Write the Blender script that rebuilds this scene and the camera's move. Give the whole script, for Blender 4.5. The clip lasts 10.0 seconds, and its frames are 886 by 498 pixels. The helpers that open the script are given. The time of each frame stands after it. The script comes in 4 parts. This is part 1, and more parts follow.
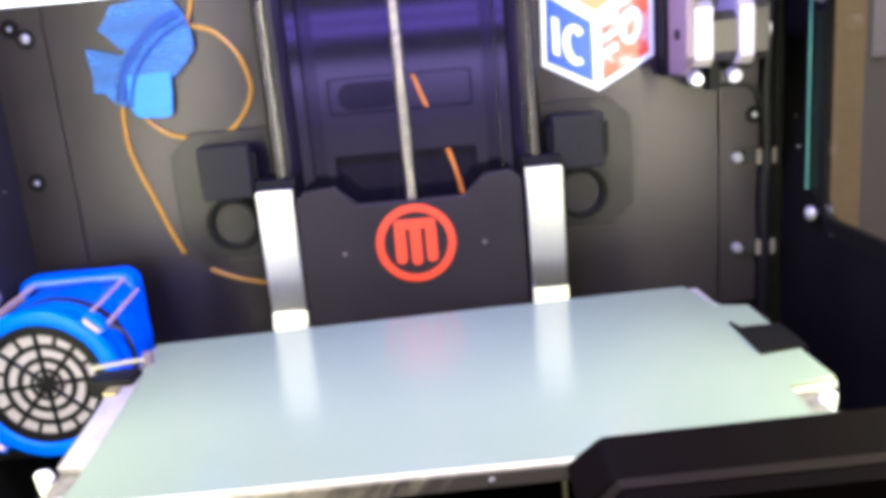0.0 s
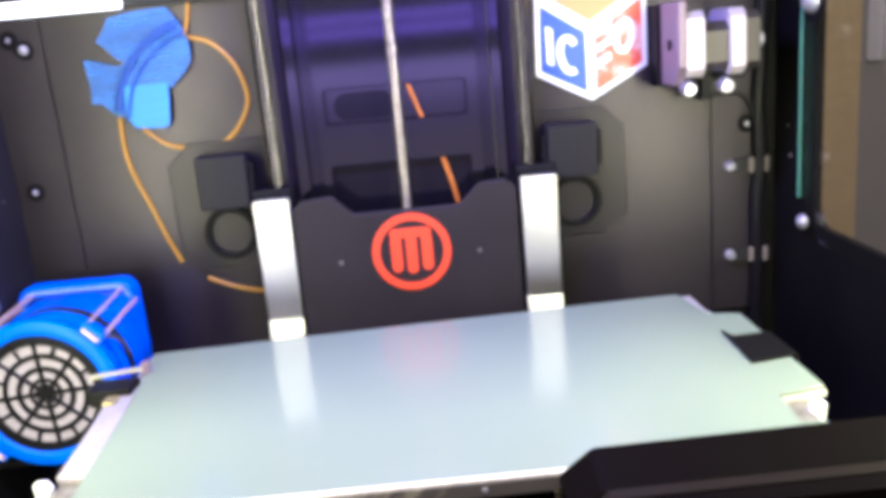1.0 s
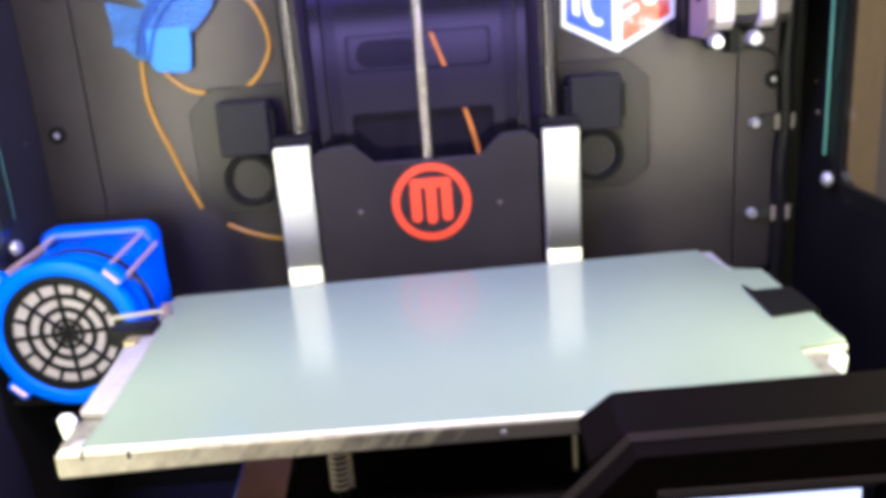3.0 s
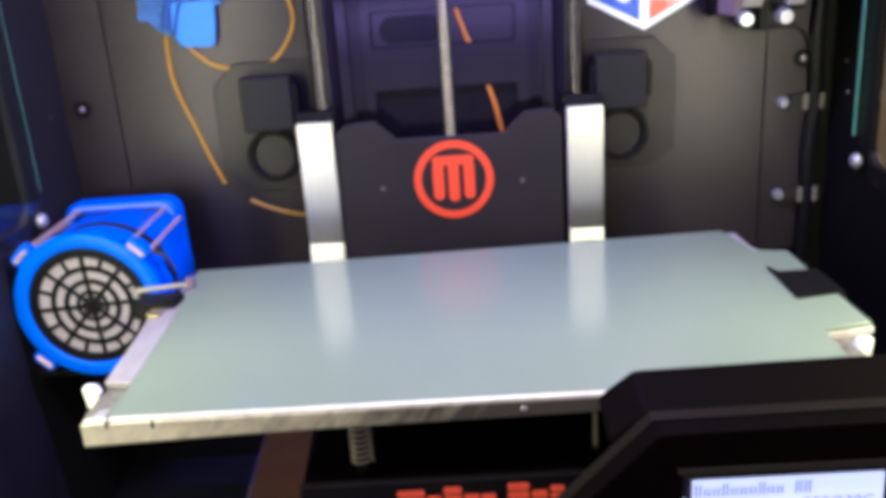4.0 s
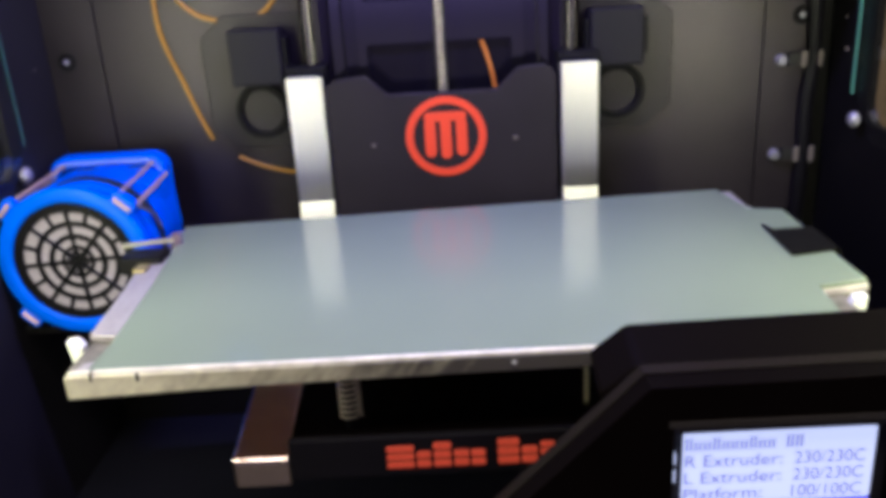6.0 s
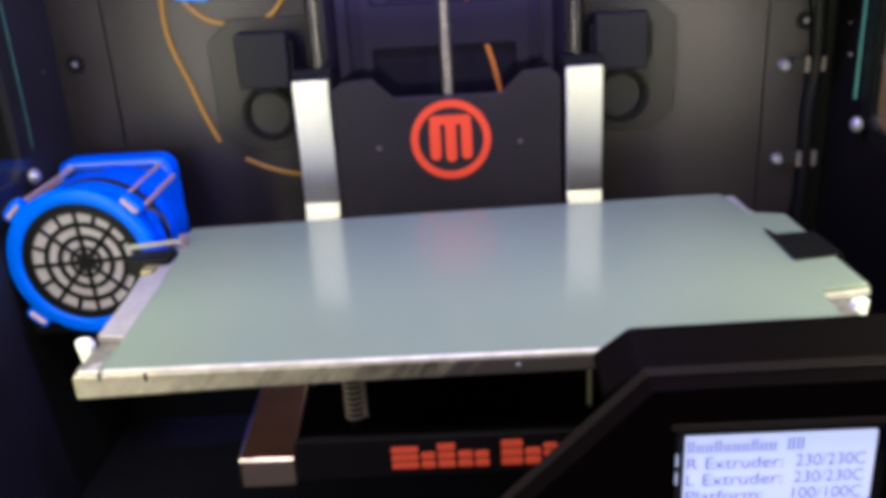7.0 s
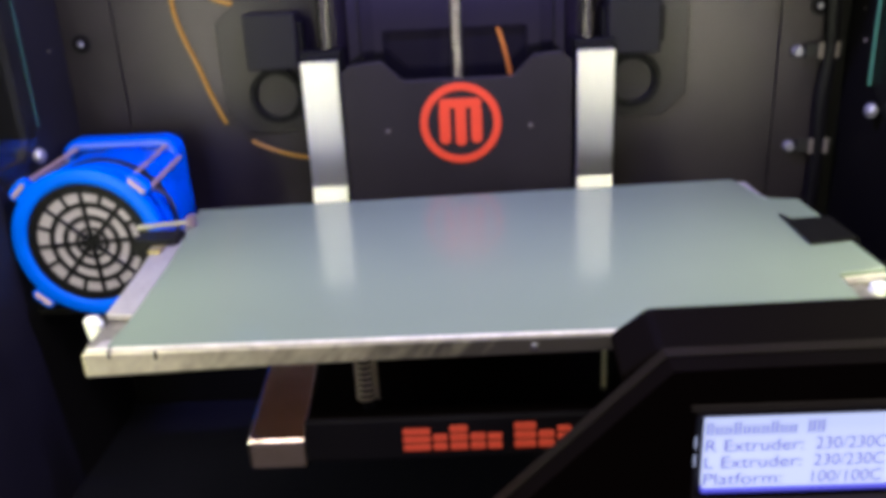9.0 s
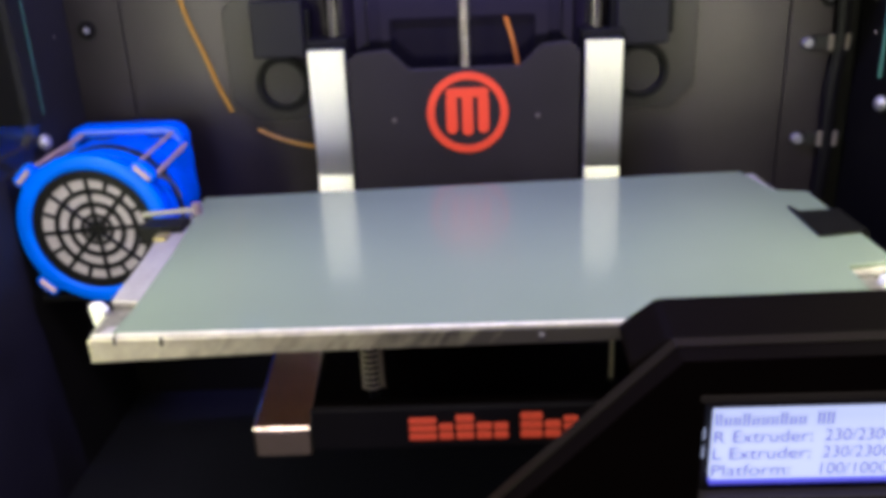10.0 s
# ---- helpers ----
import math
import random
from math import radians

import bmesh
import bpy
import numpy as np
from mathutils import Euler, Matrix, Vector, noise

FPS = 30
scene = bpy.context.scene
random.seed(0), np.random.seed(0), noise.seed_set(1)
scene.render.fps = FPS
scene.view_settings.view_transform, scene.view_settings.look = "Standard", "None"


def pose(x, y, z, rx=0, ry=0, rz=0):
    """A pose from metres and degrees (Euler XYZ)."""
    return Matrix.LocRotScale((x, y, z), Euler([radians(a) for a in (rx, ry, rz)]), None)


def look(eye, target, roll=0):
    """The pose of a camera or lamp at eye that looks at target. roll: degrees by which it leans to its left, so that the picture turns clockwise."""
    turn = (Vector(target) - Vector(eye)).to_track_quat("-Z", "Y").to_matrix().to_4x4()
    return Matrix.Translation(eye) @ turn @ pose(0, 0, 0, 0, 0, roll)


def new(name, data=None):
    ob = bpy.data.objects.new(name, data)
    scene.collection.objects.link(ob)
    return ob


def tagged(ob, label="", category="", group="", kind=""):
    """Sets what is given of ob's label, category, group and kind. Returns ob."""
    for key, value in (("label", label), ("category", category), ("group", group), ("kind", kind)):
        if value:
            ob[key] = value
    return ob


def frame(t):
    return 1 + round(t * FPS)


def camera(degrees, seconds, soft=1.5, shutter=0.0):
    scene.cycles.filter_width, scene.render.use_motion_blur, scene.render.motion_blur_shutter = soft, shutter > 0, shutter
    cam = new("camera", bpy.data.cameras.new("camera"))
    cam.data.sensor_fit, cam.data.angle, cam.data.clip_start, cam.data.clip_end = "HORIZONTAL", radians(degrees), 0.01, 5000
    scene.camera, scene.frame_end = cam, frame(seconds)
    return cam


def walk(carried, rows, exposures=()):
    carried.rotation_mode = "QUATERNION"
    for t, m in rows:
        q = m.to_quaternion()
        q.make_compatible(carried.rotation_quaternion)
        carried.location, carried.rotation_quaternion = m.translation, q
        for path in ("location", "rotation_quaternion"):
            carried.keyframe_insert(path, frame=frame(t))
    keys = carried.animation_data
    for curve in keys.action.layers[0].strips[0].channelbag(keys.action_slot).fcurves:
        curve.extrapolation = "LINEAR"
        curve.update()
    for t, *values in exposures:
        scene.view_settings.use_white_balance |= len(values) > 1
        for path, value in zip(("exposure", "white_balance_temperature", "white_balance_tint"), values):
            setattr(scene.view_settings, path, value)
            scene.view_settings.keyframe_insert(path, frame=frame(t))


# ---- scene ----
cam = camera(56.1, 10.0, soft=5.2)
PATH = [
    (0, (0.01, 0.066, 0.341), (0.032, 2.003, -0.158), -5.1),
    (0.5, (0.012, 0.07, 0.345), (0.06, 2.0, -0.178), -4.8),
    (1, (0.012, 0.063, 0.346), (0.038, 2.0, -0.151), -5.2),
    (1.5, (0.012, 0.065, 0.344), (0.004, 2.001, -0.158), -5.3),
    (2, (0.011, 0.064, 0.343), (-0.003, 1.996, -0.176), -5.3),
    (2.5, (0.016, 0.06, 0.346), (0.003, 1.987, -0.19), -5.5),
    (3, (0.008, 0.062, 0.339), (-0.005, 1.977, -0.239), -4.3),
    (3.2, (0.0075, 0.062, 0.3385), (-0.010, 1.976, -0.240), -4.25),
    (4.3, (0.007, 0.0625, 0.337), (-0.066, 1.963, -0.291), -4.0),
    (4.5, (0.008, 0.063, 0.337), (-0.059, 1.962, -0.289), -4.0),
    (5, (0.01, 0.065, 0.332), (-0.059, 1.952, -0.327), -4.1),
    (5.5, (0.008, 0.066, 0.33), (-0.036, 1.946, -0.353), -3.9),
    (5.7, (0.008, 0.066, 0.330), (-0.038, 1.945, -0.363), -3.8),
    (6.8, (0.007, 0.0635, 0.332), (-0.064, 1.939, -0.362), -3.4),
    (7, (0.007, 0.063, 0.332), (-0.053, 1.939, -0.357), -3.4),
    (7.5, (0.003, 0.063, 0.33), (-0.055, 1.94, -0.359), -3.3),
    (8, (0.006, 0.065, 0.33), (-0.055, 1.94, -0.364), -3.1),
    (8.5, (0.003, 0.064, 0.329), (-0.057, 1.938, -0.366), -3.1),
    (9, (0.001, 0.065, 0.326), (-0.056, 1.936, -0.377), -2.9),
    (9.5, (0.001, 0.065, 0.325), (-0.056, 1.934, -0.384), -2.6),
    (10, (-0.001, 0.066, 0.324), (-0.064, 1.932, -0.395), -2.5),
]
STOPS = [(0, 0.21), (1, 0.26), (2, 0.42), (2.5, 0.40), (3.2, -0.08), (4.5, -0.45), (5.5, -0.65), (7.5, -0.71), (10, -0.74)]
EXPOSURES = [(t, stops, 5780.0, 16.0) for t, stops in STOPS]
walk(cam, [(t, look(eye, target, roll)) for t, eye, target, roll in PATH], EXPOSURES)

# ---- world and lights ----
world = bpy.data.worlds.new("world")
scene.world = world
world.use_nodes = True
world.node_tree.nodes["Background"].inputs[0].default_value = (0.5, 0.55, 0.65, 1)
world.node_tree.nodes["Background"].inputs[1].default_value = 0.05


def area_lamp(name, eye, target, sx, sy, watts, colour):
    data = bpy.data.lights.new(name, "AREA")
    data.shape, data.size, data.size_y, data.energy, data.color = "RECTANGLE", sx, sy, watts, colour
    ob = new(name, data)
    ob.matrix_world = look(eye, target)
    return ob


# unseen bluish fill, added to tint the middle of the film
area_lamp("led_strip_top_lamp", (0, 0.400, 0.465), (0, 0.44, 0.20), 0.09, 0.012, 2.3, (0.47, 0.42, 1.0))
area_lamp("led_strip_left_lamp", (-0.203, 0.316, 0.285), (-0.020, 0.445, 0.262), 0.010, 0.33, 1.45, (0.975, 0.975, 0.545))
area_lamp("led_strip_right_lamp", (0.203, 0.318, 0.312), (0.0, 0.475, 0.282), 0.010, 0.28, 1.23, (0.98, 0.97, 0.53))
area_lamp("room_ceiling_lamp", (0.0, -0.45, 1.70), (0.0, -0.45, 0), 1.2, 0.5, 60, (1.0, 0.88, 0.70))
# unseen fill, added to brighten the brown wall beyond the window
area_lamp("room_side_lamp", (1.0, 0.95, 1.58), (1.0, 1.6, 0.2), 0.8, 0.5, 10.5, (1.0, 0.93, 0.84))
# unseen violet fill, added for the image mirrored in the access panel
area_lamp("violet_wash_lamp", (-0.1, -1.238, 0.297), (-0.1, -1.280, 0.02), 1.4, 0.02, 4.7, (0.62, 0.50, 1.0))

# ---- materials ----


def mat(name, base, rough=0.5, metal=0.0, vary=0.12, scale=60.0, fine=900.0, bump=0.05, stretch=None, coat=0.0, emit=None, glow=0.0, spec=0.5, ior=1.45):
    m = bpy.data.materials.new(name)
    m.use_nodes = True
    nt = m.node_tree
    b = nt.nodes["Principled BSDF"]
    b.inputs["Roughness"].default_value = rough
    b.inputs["Metallic"].default_value = metal
    b.inputs["Coat Weight"].default_value = coat
    b.inputs["IOR"].default_value = ior
    b.inputs["Specular IOR Level"].default_value = spec
    tc = nt.nodes.new("ShaderNodeTexCoord")
    mp = nt.nodes.new("ShaderNodeMapping")
    nt.links.new(tc.outputs["Object"], mp.inputs["Vector"])
    if stretch:
        mp.inputs["Scale"].default_value = stretch
    n1 = nt.nodes.new("ShaderNodeTexNoise")
    n1.inputs["Scale"].default_value, n1.inputs["Detail"].default_value = scale, 4
    n2 = nt.nodes.new("ShaderNodeTexNoise")
    n2.inputs["Scale"].default_value, n2.inputs["Detail"].default_value = fine, 2
    for n in (n1, n2):
        nt.links.new(mp.outputs["Vector"], n.inputs["Vector"])
    mixn = nt.nodes.new("ShaderNodeMix")
    mixn.inputs[0].default_value = 0.4
    nt.links.new(n1.outputs["Fac"], mixn.inputs[2])
    nt.links.new(n2.outputs["Fac"], mixn.inputs[3])
    ramp = nt.nodes.new("ShaderNodeValToRGB")
    ramp.color_ramp.elements[0].position, ramp.color_ramp.elements[1].position = 0.3, 0.7
    ramp.color_ramp.elements[0].color = (*[c * (1 - vary) for c in base], 1)
    ramp.color_ramp.elements[1].color = (*[min(1, c * (1 + vary)) for c in base], 1)
    nt.links.new(mixn.outputs[0], ramp.inputs["Fac"])
    nt.links.new(ramp.outputs["Color"], b.inputs["Base Color"])
    rr = nt.nodes.new("ShaderNodeMapRange")
    rr.inputs["To Min"].default_value, rr.inputs["To Max"].default_value = max(0.02, rough * 0.85), min(1, rough * 1.15)
    nt.links.new(n1.outputs["Fac"], rr.inputs["Value"])
    nt.links.new(rr.outputs["Result"], b.inputs["Roughness"])
    if bump:
        bp = nt.nodes.new("ShaderNodeBump")
        bp.inputs["Strength"].default_value, bp.inputs["Distance"].default_value = bump, 0.0005
        nt.links.new(n2.outputs["Fac"], bp.inputs["Height"])
        nt.links.new(bp.outputs["Normal"], b.inputs["Normal"])
    if emit:
        b.inputs["Emission Color"].default_value = (*emit, 1)
        b.inputs["Emission Strength"].default_value = glow
    return m


M_WALL = mat("painted_steel", (0.0250, 0.0190, 0.0252), 0.345, 0.5, 0.26, 25, 1800, 0.15)
# the pressed sheet is slightly wavy
wall_nodes, wall_links = M_WALL.node_tree.nodes, M_WALL.node_tree.links
wave, swell = wall_nodes.new("ShaderNodeTexNoise"), wall_nodes.new("ShaderNodeBump")
wave.inputs["Scale"].default_value, wave.inputs["Detail"].default_value = 55.0, 3
swell.inputs["Strength"].default_value, swell.inputs["Distance"].default_value = 0.5, 0.0004
wall_links.new(wall_nodes["Texture Coordinate"].outputs["Object"], wave.inputs["Vector"])
wall_links.new(wave.outputs["Fac"], swell.inputs["Height"])
wall_links.new(swell.outputs["Normal"], wall_nodes["Bump"].inputs["Normal"])
M_PANEL = mat("violet_black_plastic", (0.0050, 0.0044, 0.0056), 0.07, 0.0, 0.18, 30, 900, 0, ior=1.85)
M_GROOVE = mat("dull_violet_black_plastic", (0.0050, 0.0042, 0.0062), 0.10, 0.0, 0.18, 30, 900, 0, ior=1.72)
M_SLOT = mat("slot_edge_plastic", (0.0048, 0.0040, 0.0066), 0.10, 0.0, 0.18, 30, 900, 0, ior=1.42)
M_BLACK = mat("black_plastic", (0.011, 0.010, 0.012), 0.5, 0.0, 0.2, 50, 1500, 0.1, spec=0.3)
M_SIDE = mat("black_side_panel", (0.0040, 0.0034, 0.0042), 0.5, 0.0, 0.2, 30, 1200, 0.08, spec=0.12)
# lighter, bluer copy of M_SIDE; light on the left wall put into the colour
M_SIDE_LIT = mat("lit_black_side_panel", (0.0130, 0.0114, 0.0180), 0.5, 0.0, 0.25, 30, 1200, 0.08, spec=0.3)
M_COVER = mat("charcoal_plastic", (0.0150, 0.0115, 0.0146), 0.5, 0.0, 0.15, 40, 2200, 0.15, spec=0.22)
M_BAR = mat("dark_bar_plastic", (0.0052, 0.0046, 0.0066), 0.5, 0.0, 0.2, 50, 1500, 0.1, spec=0.2)
M_BOX = mat("dark_grey_plastic", (0.0068, 0.0054, 0.0098), 0.5, 0.0, 0.1, 60, 2000, 0.12, spec=0.2)
M_PORT = mat("grey_moulding", (0.0138, 0.0104, 0.0146), 0.375, 0.5, 0.2, 30, 1600, 0.15)
M_RED = mat("red_paint", (0.60, 0.048, 0.016), 0.5, 0.0, 0.06, 80)
M_ALU = mat("brushed_aluminium", (0.90, 0.86, 1.0), 0.50, 1.0, 0.06, 60, 1500, 0.2, stretch=(1, 1, 0.05))
bsdf = M_ALU.node_tree.nodes["Principled BSDF"]
bsdf.inputs["Anisotropic"].default_value = 0.95
brush = M_ALU.node_tree.nodes.new("ShaderNodeCombineXYZ")
brush.inputs[0].default_value = 1.0
M_ALU.node_tree.links.new(brush.outputs[0], bsdf.inputs["Tangent"])
M_ALUW = mat("worn_aluminium", (0.33, 0.30, 0.32), 0.45, 0.4, 0.22, 90, 500, 0.3, stretch=(1.6, 1, 0.6))
M_LIP = mat("scuffed_shaded_edge", (0.88, 0.81, 0.56), 0.55, 0.0, 0.22, 60, 300, 0.3, stretch=(1.0, 1, 0.8))
# the fade to grey along x stands for uneven light; noise adds scuffs
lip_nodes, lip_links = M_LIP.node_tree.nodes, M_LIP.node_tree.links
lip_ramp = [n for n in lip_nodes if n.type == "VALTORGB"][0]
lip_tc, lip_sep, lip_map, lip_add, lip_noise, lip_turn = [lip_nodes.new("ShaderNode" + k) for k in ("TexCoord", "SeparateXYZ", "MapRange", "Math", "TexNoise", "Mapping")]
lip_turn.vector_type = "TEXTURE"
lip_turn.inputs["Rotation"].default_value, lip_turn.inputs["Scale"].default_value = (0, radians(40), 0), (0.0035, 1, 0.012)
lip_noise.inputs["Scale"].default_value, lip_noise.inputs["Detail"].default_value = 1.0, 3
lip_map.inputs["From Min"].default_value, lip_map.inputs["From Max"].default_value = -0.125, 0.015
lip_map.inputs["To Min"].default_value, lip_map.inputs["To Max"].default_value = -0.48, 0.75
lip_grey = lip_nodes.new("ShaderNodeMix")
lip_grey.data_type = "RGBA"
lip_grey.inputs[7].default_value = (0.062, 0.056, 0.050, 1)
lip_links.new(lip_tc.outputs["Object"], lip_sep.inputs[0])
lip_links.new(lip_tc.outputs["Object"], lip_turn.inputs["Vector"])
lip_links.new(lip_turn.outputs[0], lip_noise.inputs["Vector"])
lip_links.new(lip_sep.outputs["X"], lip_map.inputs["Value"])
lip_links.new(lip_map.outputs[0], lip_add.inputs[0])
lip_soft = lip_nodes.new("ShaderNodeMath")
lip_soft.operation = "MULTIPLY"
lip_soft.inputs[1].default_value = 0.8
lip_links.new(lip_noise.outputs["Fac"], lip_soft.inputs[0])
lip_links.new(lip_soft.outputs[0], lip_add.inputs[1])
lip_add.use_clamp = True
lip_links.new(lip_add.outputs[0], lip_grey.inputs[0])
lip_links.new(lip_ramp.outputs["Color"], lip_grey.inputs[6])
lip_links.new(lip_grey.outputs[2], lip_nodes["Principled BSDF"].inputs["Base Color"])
M_TOPLIP = mat("bare_aluminium_strip", (0.52, 0.49, 0.40), 0.72, 0.0, 0.25, 80, 420, 0.2, stretch=(1.0, 1, 0.8))
M_AMBER = mat("amber_heater_film", (0.56, 0.31, 0.23), 0.4, 0.0, 0.15, 60)
# brownish base carries part of the heater's reflection in the plain metal
M_FOOT = mat("satin_aluminium_browned", (0.78, 0.66, 0.58), 0.19, 1.0, 0.15, 60, 900, 0.2)
M_ALUD = mat("scuffed_aluminium", (0.15, 0.135, 0.118), 0.5, 0.4, 0.6, 130, 420, 0.4, stretch=(1.0, 1, 0.8))
M_STEEL = mat("bright_steel", (0.384, 0.368, 0.464), 0.36, 0.75, 0.06, 200, 2500, 0.05)
M_ROD = mat("ground_steel_rod", (0.078, 0.070, 0.086), 0.21, 1.0, 0.08, 100, 2500, 0.05)
M_SCREW = mat("lead_screw_steel", (0.384, 0.344, 0.336), 0.30, 0.9, 0.55, 260, 2500, 0.1)
M_SPRING = mat("spring_steel", (0.70, 0.62, 0.48), 0.4, 0.4)
M_SHEET = mat("pale_green_film", (0.145, 0.177, 0.138), 0.15, 0.0, 0.05, 14, 1400, 0.03, spec=0.45)
M_TAPE = mat("blue_masking_tape", (0.050, 0.165, 0.43), 0.65, 0.0, 0.10, 90, 1600, 0.25, stretch=(0.3, 1, 3))
for m_tape, clear in ((M_TAPE, 0.52),):
    nodes, links = m_tape.node_tree.nodes, m_tape.node_tree.links
    tr, mx, wv = nodes.new("ShaderNodeBsdfTransparent"), nodes.new("ShaderNodeMixShader"), nodes.new("ShaderNodeTexNoise")
    mr, mpg, tcc = nodes.new("ShaderNodeMapRange"), nodes.new("ShaderNodeMapping"), nodes.new("ShaderNodeTexCoord")
    mpg.inputs["Scale"].default_value = (30, 30, 130)
    mpg.inputs["Rotation"].default_value = (0, 0.12, 0)
    wv.inputs["Scale"].default_value = 1.0
    mr.inputs["From Min"].default_value, mr.inputs["From Max"].default_value = 0.35, 0.65
    mr.inputs["To Min"].default_value, mr.inputs["To Max"].default_value = clear - 0.22, clear + 0.10
    links.new(tcc.outputs["Object"], mpg.inputs["Vector"])
    links.new(mpg.outputs[0], wv.inputs["Vector"])
    links.new(wv.outputs["Fac"], mr.inputs["Value"])
    links.new(mr.outputs[0], mx.inputs[0])
    links.new(nodes["Principled BSDF"].outputs[0], mx.inputs[1])
    links.new(tr.outputs[0], mx.inputs[2])
    links.new(mx.outputs[0], nodes["Material Output"].inputs["Surface"])
M_CREASE = mat("creased_blue_tape", (0.006, 0.045, 0.22), 0.6, 0.0, 0.15, 90, 1600, 0.25)
M_CLIP = mat("matt_black_rubber", (0.0022, 0.0019, 0.002), 0.8, 0.0, 0.2, 60, spec=0.1)
M_RIM = mat("deep_black_plastic", (0.0035, 0.003, 0.0045), 0.5, 0.0, 0.2, 60, spec=0.12)
# M_FIL reddened; violet light in the slots is put into the colour
M_FIL_TINTED = mat("tinted_orange_filament", (0.42, 0.125, 0.02), 0.35, 0.0, 0.08, 200)
M_WASHER = mat("dull_washer", (0.005, 0.004, 0.006), 0.6, 0.0, 0.1, 100, spec=0.08)
M_TAPE2 = mat("fresh_blue_tape", (0.035, 0.20, 0.56), 0.6, 0.0, 0.10, 90, 1600, 0.25, stretch=(0.3, 1, 3))
# same paint as M_RED, brightened in place of room light on the bar
M_RED_LIT = mat("lit_red_paint", (0.8, 0.1, 0.05), 0.5, 0.0, 0.08, 80)
# blue in the base colour stands for light bounced off the fan
M_FLOOR = mat("floor_plastic", (0.0060, 0.0058, 0.0110), 0.65, 0.0, 0.2, 30, 1200, 0.08, spec=0.06)
M_FIL = mat("orange_filament", (0.36, 0.172, 0.018), 0.35, 0.0, 0.08, 200)
M_BLUE = mat("glossy_blue_plastic", (0.0010, 0.095, 0.78), 0.40, 0.0, 0.10, 50, 1600, 0.08, spec=0.14)
M_PINK = mat("copper_wire", (0.48, 0.32, 0.304), 0.45, 0.3, 0.1, 200)
M_WHITE = mat("white_filter", (0.296, 0.256, 0.340), 0.7, 0.0, 0.06, 150, 1500, 0.2)
M_STW = mat("sticker_white", (0.656, 0.656, 0.656), 0.35, 0.0, 0.03, 60)
M_STB = mat("sticker_blue", (0.02, 0.068, 0.336), 0.35, 0.0, 0.06, 60)
M_STR = mat("sticker_red", (0.624, 0.08, 0.036), 0.35, 0.0, 0.06, 60)
# pale blotches put the glare on the sticker into its red
blotchy = [n for n in M_STR.node_tree.nodes if n.type == "VALTORGB"][0].color_ramp
blotchy.elements[0].position, blotchy.elements[1].position = 0.53, 0.62
blotchy.elements[1].color = (0.62, 0.50, 0.46, 1)
M_STO = mat("sticker_orange", (0.68, 0.208, 0.072), 0.35, 0.0, 0.06, 60)
M_LAM = mat("motor_laminations", (0.0614, 0.05353, 0.05412), 0.45, 0.6, 0.1, 30, 900, 0.1, stretch=(20, 1, 1))
M_CAP = mat("cast_aluminium", (0.376, 0.328, 0.4), 0.5, 0.3, 0.06, 80, 900, 0.2)
M_TAB = mat("dull_grey_tab", (0.136, 0.112, 0.112), 0.5, 0.3, 0.1, 60)
M_MFACE = mat("anodised_motor_face", (0.1591, 0.1109, 0.1555), 0.5, 0.3, 0.1, 60)
M_CABLE = mat("grey_cable_sheath", (0.0036, 0.0030, 0.0052), 0.4, 0.0, 0.1, 60, spec=0.12)
M_TEAL = mat("acrylic_cut_edge", (0.06, 0.176, 0.148), 0.3, 0.0, 0.1, 60)
M_BEZEL = mat("grey_bezel_plastic", (0.022, 0.019, 0.018), 0.4, 0.0, 0.1, 60, 2000, 0.1)
M_FASCIA = mat("black_fascia", (0.0022, 0.0014, 0.0013), 0.6, 0.0, 0.15, 60, 2200, 0.15, spec=0.02)
# lighter copy of M_FASCIA; light on its upward edge put into the colour
M_LEDGE = mat("lit_black_edge", (0.0076, 0.0054, 0.0039), 0.5, 0.0, 0.12, 60, 2200, 0.15, spec=0.10)
M_SCREEN = mat("lcd_backlight", (0.22, 0.23, 0.28), 0.25, 0.0, 0.02, 60, 600, 0, emit=(0.66, 0.72, 0.96), glow=1.5)
M_SCREENB = mat("lcd_blue_edge", (0.1, 0.1, 0.5), 0.3, 0.0, 0.02, 60, 600, 0, emit=(0.10, 0.10, 0.75), glow=1.1)
M_GLYPH = mat("lcd_dark_dots", (0.05, 0.05, 0.25), 0.4, 0.0, 0.05, 60, 600, 0, emit=(0.20, 0.20, 0.64), glow=1.1)
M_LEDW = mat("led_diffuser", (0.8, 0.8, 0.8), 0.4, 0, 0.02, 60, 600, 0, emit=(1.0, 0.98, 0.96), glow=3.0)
M_LEDP = mat("violet_glow", (0.4, 0.3, 0.8), 0.4, 0, 0.02, 60, 600, 0, emit=(0.30, 0.18, 1.0), glow=4.2)
M_TABLE = mat("table_laminate", (0.055, 0.049, 0.042), 0.6, 0.0, 0.15, 6, 200, 0.05, spec=0.2)
M_ROOM = mat("room_paint", (0.55, 0.52, 0.47), 0.8, 0.0, 0.05, 2, 60, 0.05)
M_ROOM2 = mat("grey_green_paint", (0.10, 0.105, 0.09), 0.8, 0.0, 0.05, 2, 60, 0.05)
M_DADO = mat("lavender_backdrop", (0.42, 0.39, 0.52), 0.75, 0.0, 0.05, 2, 60, 0.05)
M_SHELF = mat("dark_olive_board", (0.035, 0.034, 0.026), 0.6, 0.0, 0.15, 8, 200, 0.1)
M_BACKDROP = mat("dark_backdrop", (0.018, 0.019, 0.024), 0.9, 0.0, 0.2, 8, 200, 0.1)
